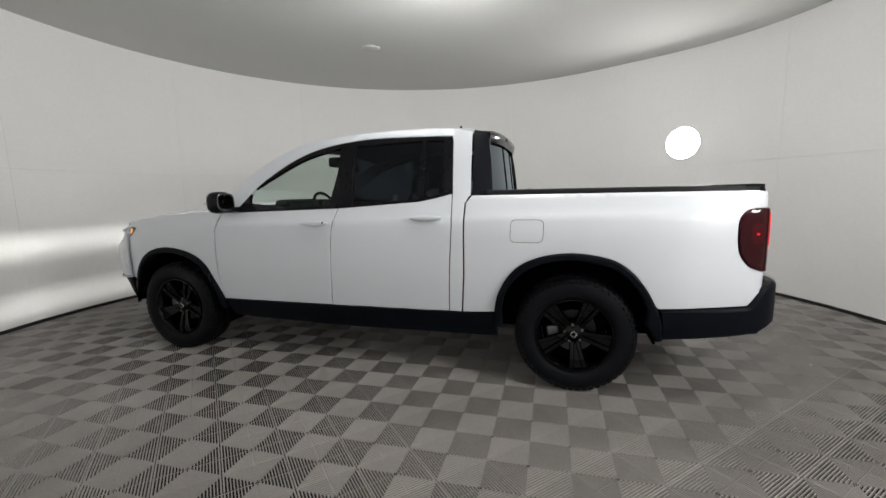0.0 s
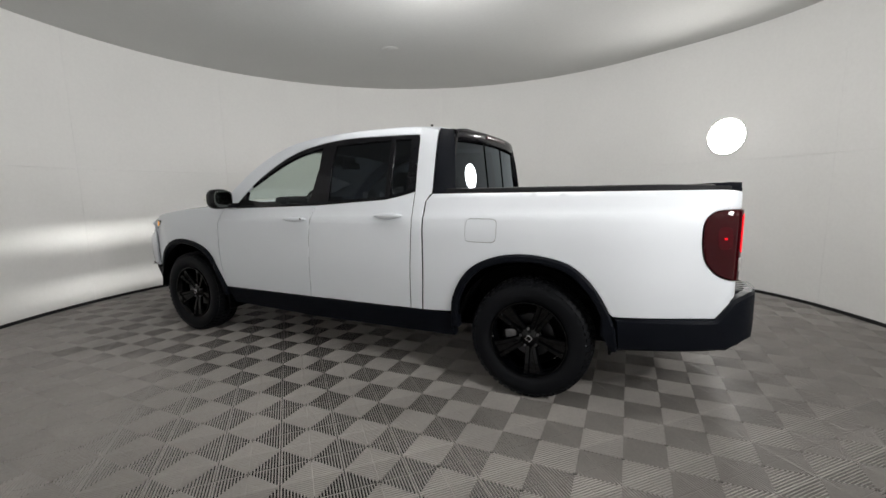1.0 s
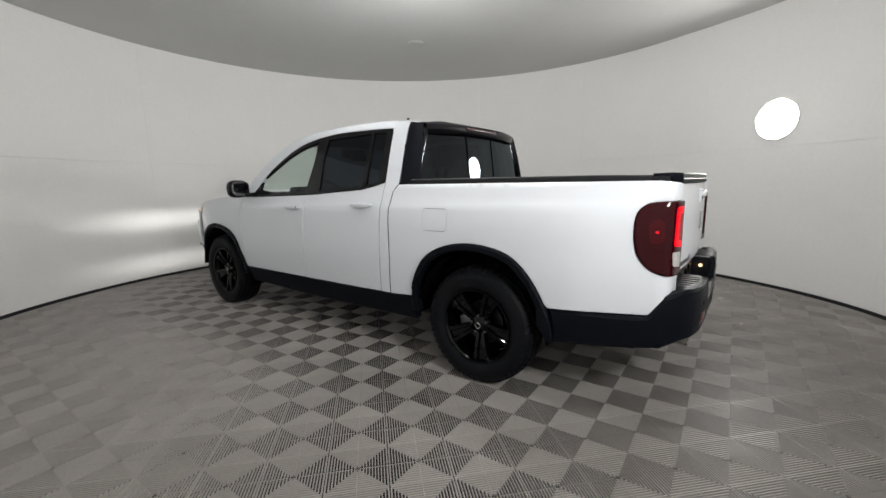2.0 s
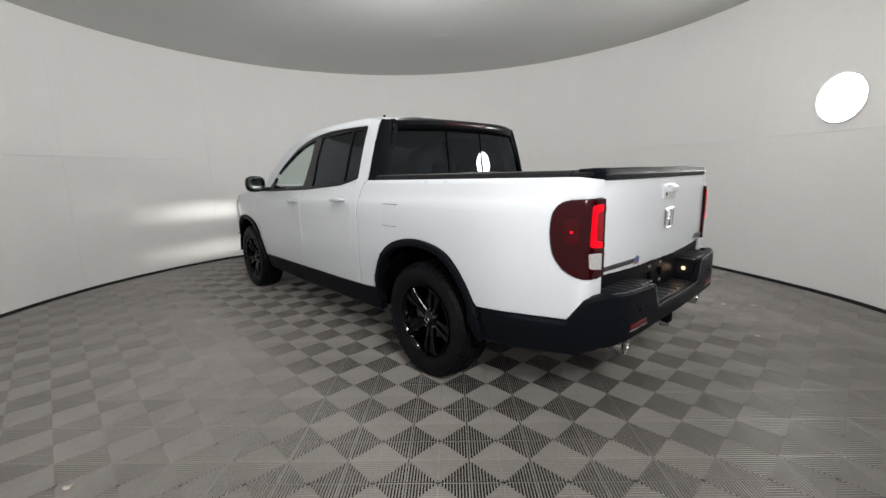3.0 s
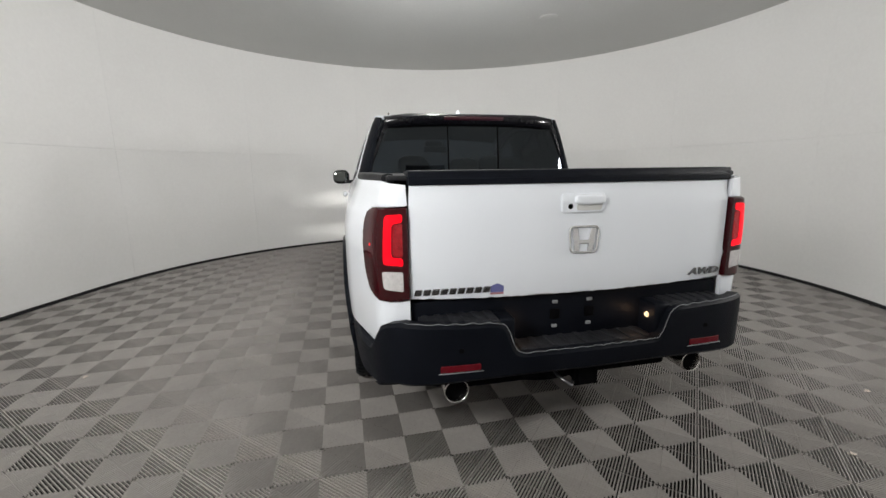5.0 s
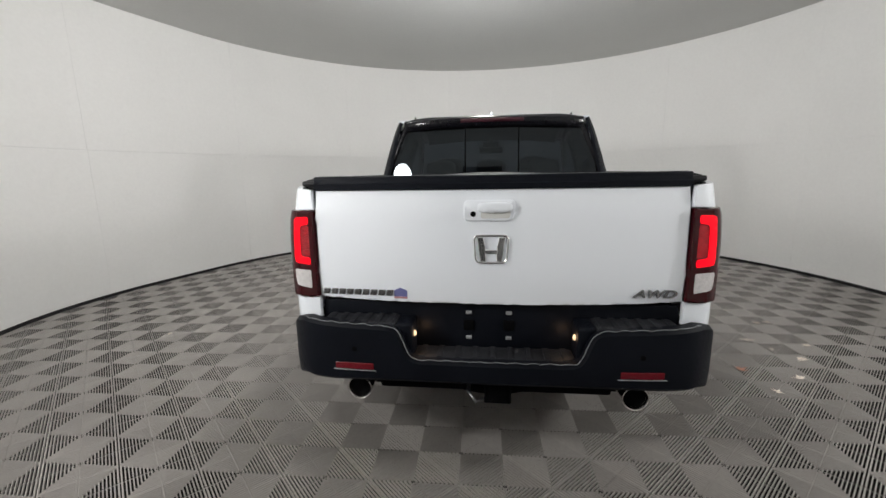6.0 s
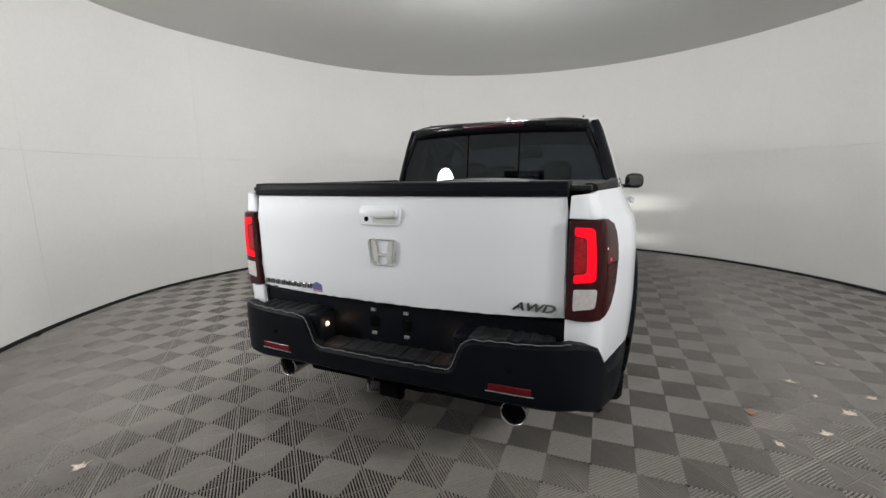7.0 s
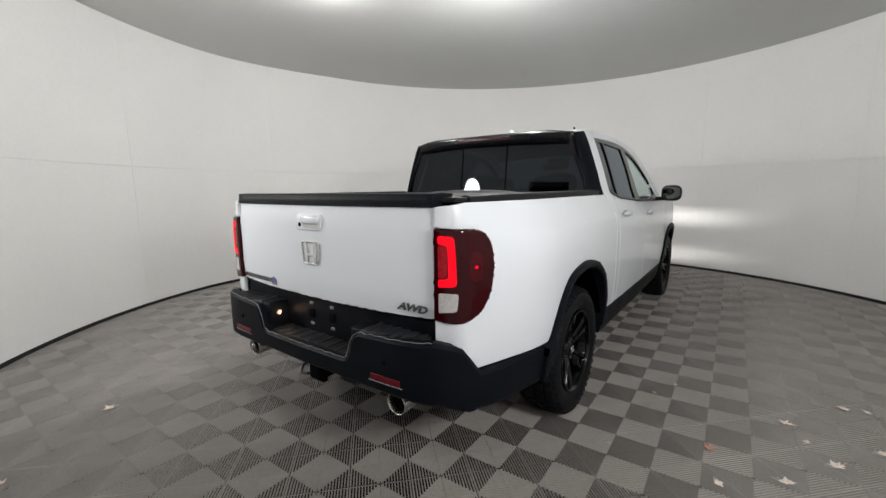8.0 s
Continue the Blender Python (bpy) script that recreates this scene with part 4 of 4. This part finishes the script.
# wheels


def wheel():
    """A tyre on a black alloy with five paired spokes, its outer face towards +z."""
    hub = part("wheel", lathe([(0.222, 0.10), (0.229, 0.112), (0.236, 0.112), (0.238, 0.10), (0.228, 0.085), (0.21, 0.03), (0.205, -0.09), (0.23, -0.11)], 64), RIM, truck, "gloss black alloy wheel")
    prof = [(0.232, 0.088), (0.245, 0.105), (0.27, 0.118), (0.305, 0.1225), (0.335, 0.118), (0.352, 0.108), (0.362, 0.09), (0.3665, 0.06), (0.3675, 0.0), (0.3665, -0.06), (0.362, -0.09), (0.335, -0.118), (0.28, -0.118), (0.232, -0.09)]
    t = lathe(prof, 72)
    blocks = []
    n = 54
    for i in range(n):
        a = 2 * math.pi * i / n
        for z, w, off in ((0.083, 0.034, 0), (-0.083, 0.034, 0.5), (0.032, 0.036, 0.3), (-0.032, 0.036, 0.8)):
            b = bmesh.new()
            bmesh.ops.create_cube(b, size=1)
            tilt = 0.22 if abs(z) > 0.05 else 0.0
            b.transform(Matrix.Rotation(a + 2 * math.pi * off / n, 4, "Z") @ Matrix.Translation((0.3675 - (0.006 if tilt else 0), 0, z)) @ Matrix.Rotation(-math.copysign(tilt, z) , 4, "Y") @ Matrix.Diagonal((0.016, 0.031, w, 1)))
            blocks.append(b)
        b = bmesh.new()
        bmesh.ops.create_cube(b, size=1)
        b.transform(Matrix.Rotation(a, 4, "Z") @ Matrix.Translation((0.349, 0, 0.108)) @ Matrix.Rotation(-0.75, 4, "Y") @ Matrix.Diagonal((0.012, 0.022 if i % 2 else 0.014, 0.026, 1)))
        blocks.append(b)
    verts, faces = [], []
    for b in blocks:
        k = len(verts)
        b.verts.index_update()
        verts += [v.co.copy() for v in b.verts]
        faces += [[k + v.index for v in f.verts] for f in b.faces]
        b.free()
    tread = bmesh.new()
    bv = [tread.verts.new(c) for c in verts]
    for f in faces:
        tread.faces.new([bv[i] for i in f])
    tyre = part("tyre", t, RUBBER, hub, "black rubber all-terrain tyre")
    tagged(part("tread", tread, RUBBER, tyre, smooth=False), kind="stuff")
    for i in range(5):
        a = 2 * math.pi * i / 5 + math.pi / 2
        sp = bmesh.new()
        for q in (-1, 1):
            rows = []
            for r, off, w, z in ((0.05, 0.017, 0.015, 0.062), (0.10, 0.023, 0.015, 0.078), (0.16, 0.032, 0.015, 0.092), (0.205, 0.040, 0.017, 0.098), (0.226, 0.044, 0.022, 0.098)):
                rows.append([sp.verts.new((r, q * off + w * e, z + dz)) for e, dz in ((-1, -0.03), (-1, -0.007), (-0.7, 0.0), (0.7, 0.0), (1, -0.007), (1, -0.03))])
            for x, y in zip(rows, rows[1:]):
                for k in range(6):
                    sp.faces.new((x[k], y[k], y[(k + 1) % 6], x[(k + 1) % 6]))
        # recessed web between the pair
        rows = []
        for r, w, z in ((0.05, 0.016, 0.05), (0.14, 0.028, 0.074), (0.225, 0.046, 0.086)):
            rows.append([sp.verts.new((r, -w, z)), sp.verts.new((r, w, z))])
        for x, y in zip(rows, rows[1:]):
            sp.faces.new((x[0], y[0], y[1], x[1]))
        bmesh.ops.recalc_face_normals(sp, faces=sp.faces[:])
        sp.transform(Matrix.Rotation(a, 4, "Z"))
        part("spoke", sp, RIM, hub)
    part("hub_boss", lathe([(0, 0.078), (0.03, 0.078), (0.036, 0.074), (0.05, 0.066), (0.075, 0.05), (0.08, 0.02)], 32), RIM, hub)
    cap = part("centre_cap", lathe([(0.018, 0.083), (0.022, 0.086), (0.026, 0.083), (0.022, 0.078)], 4, close=True), CHROME, hub, "small chrome badge")
    for i in range(5):
        a = 2 * math.pi * (i + 0.5) / 5 + math.pi / 2
        part("lug_nut", lathe([(0, 0.072), (0.007, 0.072), (0.009, 0.05)], 8, Matrix.Translation((0.057 * math.cos(a), 0.057 * math.sin(a), 0))), STEEL, hub)
    part("brake_disc", lathe([(0.06, -0.005), (0.075, 0.0), (0.138, 0.0), (0.14, -0.02), (0.06, -0.02)], 48), DISC, hub)
    part("brake_caliper", box(0.09, -0.05, -0.02, 0.17, 0.05, 0.03, 0.012), STEEL, hub)
    part("wheel_back", lathe([(0.0, -0.05), (0.205, -0.05)], 40), UNDER, hub)
    return hub


w = wheel()
TYRE_R = 0.373
spots = [(x, s) for x in (1.585, -1.595) for s in (-1, 1)]
for i, (x, s) in enumerate(spots):
    m = Matrix.Translation((x, s * 0.845, TYRE_R)) @ Matrix.Rotation(radians(90 if s < 0 else -90), 4, "X") @ Matrix.Rotation(radians((188, 50, 185, 71)[i]), 4, "Z")
    if i == 0:
        w.matrix_basis = m
        first = w
    else:
        copy_thing(first, m)
for x in (1.585, -1.595):
    part("axle", lathe([(0, -0.8), (0.05, -0.8), (0.05, 0.8), (0, 0.8)], 16, Matrix.Translation((x, 0, 0.37)) @ Matrix.Rotation(radians(90), 4, "X")), UNDER, truck)

# cabin
part("headliner", sheet([(-0.5, -0.9), (0.93, -0.9), (0.93, 0.9), (-0.5, 0.9)], lambda x, k: roof_map(x, k) - Vector((0, 0, 0.045)), -1, step=0.15, depth=0.005, roll=0.001), HEADLINER, truck)
part("cabin_floor", box(-1.3, -0.85, 0.5, 1.0, 0.85, 0.62, 0.02), DASH, truck)
for s in (-1, 1):
    part("door_card", sheet([(-1.0, 0.6), (0.85, 0.6), (0.85, 1.19), (-1.0, 1.15)], lambda x, z: Vector((x, s * (side_y(x, z) - 0.06), z)), s, step=0.2, depth=0.01, roll=0.001), DASH, truck)
part("rear_bulkhead", box(0.9, -0.84, 0.6, 0.96, 0.84, 1.26, 0.02), DASH, truck)
part("dashboard", join(box(-1.3, -0.84, 0.85, -0.74, 0.84, 1.2, 0.06), box(-0.85, -0.6, 0.9, -0.68, -0.16, 1.25, 0.04), box(-0.85, -0.12, 0.9, -0.66, 0.14, 1.24, 0.02)), DASH, truck)
sw = part("steering_wheel", lathe([(0.183 + 0.013 * math.cos(2 * math.pi * k / 10), 0.013 * math.sin(2 * math.pi * k / 10)) for k in range(10)], 40, Matrix.Translation((-0.47, -0.38, 1.13)) @ Matrix.Rotation(radians(68), 4, "Y"), close=True), DASH, truck)
part("wheel_hub_pad", join(blob(-0.49, -0.38, 1.13, 0.03, 0.07, 0.06), box(-0.495, -0.55, 1.115, -0.475, -0.21, 1.145, 0.006)), DASH, sw)
part("rear_view_mirror", box(-0.44, -0.13, 1.5, -0.41, 0.13, 1.57, 0.012), DASH, truck)
part("sensor_housing", box(-0.62, -0.09, 1.54, -0.44, 0.09, 1.63, 0.02), DASH, truck)


def seat(x, y, w):
    m = Matrix.Translation((x, y, 0)) @ Matrix.Rotation(radians(14), 4, "Y")
    b = part("seat", box(x - 0.5, y - w / 2, 0.62, x + 0.05, y + w / 2, 0.86, 0.05), SEATCLOTH, truck)
    part("seat_back", blob(0.2, 0, 1.06, 0.08, w / 2, 0.33, 3.2, 24, m), SEATCLOTH, b)
    return b, m


for y in (-0.38, 0.38):
    b, m = seat(-0.12, y, 0.5)
    part("headrest", blob(0.17, 0, 1.43, 0.05, 0.135, 0.09, 3.0, 20, m), SEATCLOTH, b)
b, m = seat(0.72, 0.0, 1.4)
for y in (-0.42, 0.0, 0.42):
    part("headrest", blob(0.05, y, 1.33, 0.045, 0.125, 0.075, 3.0, 20, Matrix.Translation((0.72, 0, 0))), SEATCLOTH, b)

# lit headlamps shine on the wall ahead; added plates trim the beams to streaks
for s in (-1, 1):
    for z, watts, tilt in ((0.945, 3.5, 6.5), (0.50, 1.9, 14)):
        spot = min((nose(s * 0.01 * i, z) for i in range(30, 120)), key=lambda v: abs(abs(v.y) - 0.6))
        m = look((spot.x - 0.007, s * 0.6, z), (-3.735, s * 0.75, z - 1.15 * math.tan(radians(tilt))))
        light = bpy.data.lights.new("headlamp_beam", "AREA")
        light.shape, light.size, light.size_y, light.energy, light.color = "RECTANGLE", 0.16, 0.0024, watts, (1, 0.98, 0.94)
        light.spread = radians(105)
        lo = new("headlamp_beam", light)
        lo.matrix_world = m
        for k in (-1, 1):
            shade = box(-0.09, k * 0.0018, -0.021, 0.09, k * 0.004, 0.003, 0.0004)
            shade.transform(m)
            part("beam_blocker", shade, UNDER, truck)

# ---- fallen leaves on the floor ----


def leaf(x, y, size, turn, material, label):
    """A dry lobed leaf, curled up at its tips, with a short stalk."""
    rng = random.Random(turn * 7 + int(size * 1000))
    bm = bmesh.new()
    lobes = ((-150, 0.42), (-118, 0.22), (-80, 0.5), (-52, 0.24), (-28, 0.46), (-14, 0.3), (0, 0.62), (14, 0.3), (28, 0.46), (52, 0.24), (80, 0.5), (118, 0.22), (150, 0.42), (180, 0.14))
    hub = bm.verts.new((0, 0, 0.006))
    mids, tips = [], []
    bend = rng.uniform(0.5, 1.6)
    for a, rad in lobes:
        a, rad = radians(a + rng.uniform(-6, 6)), size * rad * rng.uniform(0.8, 1.15)
        c = Vector((math.cos(a) * rad, math.sin(a) * rad * 0.85, 0))
        mids.append(bm.verts.new(c * 0.5 + Vector((0, 0, 0.005 + rng.uniform(0, 0.004)))))
        tips.append(bm.verts.new(c + Vector((0, 0, 0.003 + bend * 5.0 * rad * rad + rng.uniform(0, 0.006)))))
    n = len(lobes)
    for i in range(n):
        k = (i + 1) % n
        bm.faces.new((hub, mids[i], mids[k]))
        bm.faces.new((mids[i], tips[i], tips[k], mids[k]))
    bmesh.ops.recalc_face_normals(bm, faces=bm.faces[:])
    bmesh.ops.solidify(bm, geom=bm.faces[:], thickness=0.0012)
    bm = join(bm, tube([(-0.05 * size, 0, 0.005), (-0.35 * size, 0.02 * size, 0.004), (-0.6 * size, 0.1 * size, 0.006)], 0.0014, 6))
    zmin = min(v.co.z for v in bm.verts)
    for v in bm.verts:
        v.co.z -= zmin
    ob = tagged(new("leaf", link_mesh("leaf", bm, material)), label, "leaf", "fallen leaves")
    ob.matrix_basis = pose(x, y, 0.0, 0, 0, turn)


TAN, BROWN = "dry tan fallen leaf lying on the ribbed floor", "reddish-brown dry fallen leaf on the ribbed floor"
LEAVES = [
    (1.55, 1.63, 0.085, 20, LEAF_RED, BROWN),
    (1.05, 1.95, 0.08, 70, LEAF_TAN, TAN),
    (1.37, 2.12, 0.085, 130, LEAF_TAN, TAN),
    (1.82, 1.68, 0.06, 40, LEAF_TAN, TAN),
    (1.64, 1.92, 0.075, 95, LEAF_TAN, TAN),
    (0.67, 2.24, 0.08, 10, LEAF_TAN, TAN),
    (0.64, 2.34, 0.05, 50, LEAF_TAN, TAN),
    (1.21, 2.03, 0.05, 160, LEAF_TAN, TAN),
    (0.89, 1.40, 0.035, 30, LEAF_TAN, TAN),
    (1.09, 1.30, 0.03, 80, LEAF_TAN, TAN),
    (1.12, 2.32, 0.07, 120, LEAF_TAN, TAN),
    (3.21, -1.37, 0.09, 15, LEAF_TAN, TAN),
    (3.72, -0.97, 0.05, 60, LEAF_TAN, TAN),
    (2.77, 2.08, 0.06, 45, LEAF_TAN, TAN),
    (2.56, 1.95, 0.04, 100, LEAF_TAN, TAN),
    (2.95, 1.24, 0.035, 75, LEAF_TAN, TAN),
    (1.25, -2.70, 0.05, 25, LEAF_TAN, TAN),
]
for x, y, size, turn, material, label in LEAVES:
    leaf(x, y, size, turn, material, label)

# ---- ribbed floor tiles ----
TILE_D = 0.1972 * math.sqrt(2)
TILE_TURN = 46.2
RINGS = 10


def tile_mesh():
    """A square tile of nested square ribs over open slots, crossed by two low bars."""
    verts, faces = [], []
    pitch = TILE_D / 2 / (RINGS + 0.5)
    low, cut = -0.0108, 0.0017

    def strip(profile, y0, y1, q):
        c, s = ((1, 0), (0, 1), (-1, 0), (0, -1))[q]
        base = len(verts)
        for x, z, slope in profile:
            for y in (y0 * (x if slope else 1), y1 * (x if slope else 1)):
                verts.append((x * c - y * s, x * s + y * c, z))
        for k in range(len(profile) - 1):
            b = base + 2 * k
            faces.append((b, b + 1, b + 3, b + 2))

    def half_rib(mid, out, q, up):
        # one arm of a tapered rib, mitred at the tile's corner and notched at its middle
        c, s = ((1, 0), (0, 1), (-1, 0), (0, -1))[q]
        base = len(verts)
        for w, z in ((0.2 + out, low), (0.165 + out, -0.0014), (0.125 + out, 0.0), (-0.125, 0.0), (-0.165, -0.0014), (-0.2, low)):
            x = max(0.0, mid + w * pitch)
            for y in (up * min(cut, x), up * x):
                verts.append((x * c - y * s, x * s + y * c, z))
        for k in range(5):
            b = base + 2 * k
            f = (b, b + 1, b + 3, b + 2)
            faces.append(f if up > 0 else f[::-1])

    for k in range(RINGS + 1):
        mid = TILE_D / 2 - pitch * (k + 0.5)
        for q in range(4):
            for up in (-1, 1):
                half_rib(mid, 0.0 if k else 0.1, q, up)
    for q in range(4):
        strip(((0.02, -0.0058, False), (TILE_D / 2, -0.0058, False)), -cut - 0.0008, cut + 0.0008, q)
    me = bpy.data.meshes.new("floor_tile")
    me.from_pydata(verts, [], faces)
    me.materials.append(TILE)
    return me, verts, faces


tile_data, tv, tf = tile_mesh()
TILE_O = Vector((2.33, -0.743))
cells = []
ca, sa = math.cos(radians(TILE_TURN)), math.sin(radians(TILE_TURN))
for i in range(-30, 31):
    for j in range(-30, 31):
        x, y = TILE_O.x + TILE_D * (i * ca - j * sa), TILE_O.y + TILE_D * (i * sa + j * ca)
        d = Vector((x - ROOM.x, y - ROOM.y))
        a = math.degrees(math.atan2(d.y, d.x))
        if d.length < room_radius(a) + 0.12:
            cells.append((x, y))
cells.sort(key=lambda c: (c[0] - 2.7) ** 2 + (c[1] + 1.0) ** 2)
for x, y in cells[:300]:
    ob = new("floor_tile", tile_data)
    ob.matrix_basis = pose(x, y, 0, 0, 0, TILE_TURN)
    ob.parent = floor
verts, faces = [], []
for x, y in cells[300:]:
    k = len(verts)
    verts += [(x + p[0] * ca - p[1] * sa, y + p[0] * sa + p[1] * ca, p[2]) for p in tv]
    faces += [tuple(k + i for i in f) for f in tf]
rest = bpy.data.meshes.new("floor_tiles")
rest.from_pydata(verts, [], faces)
rest.materials.append(TILE)
ob = tagged(new("floor_tiles", rest), "grey ribbed plastic floor tiles", kind="stuff")
ob.parent = floor
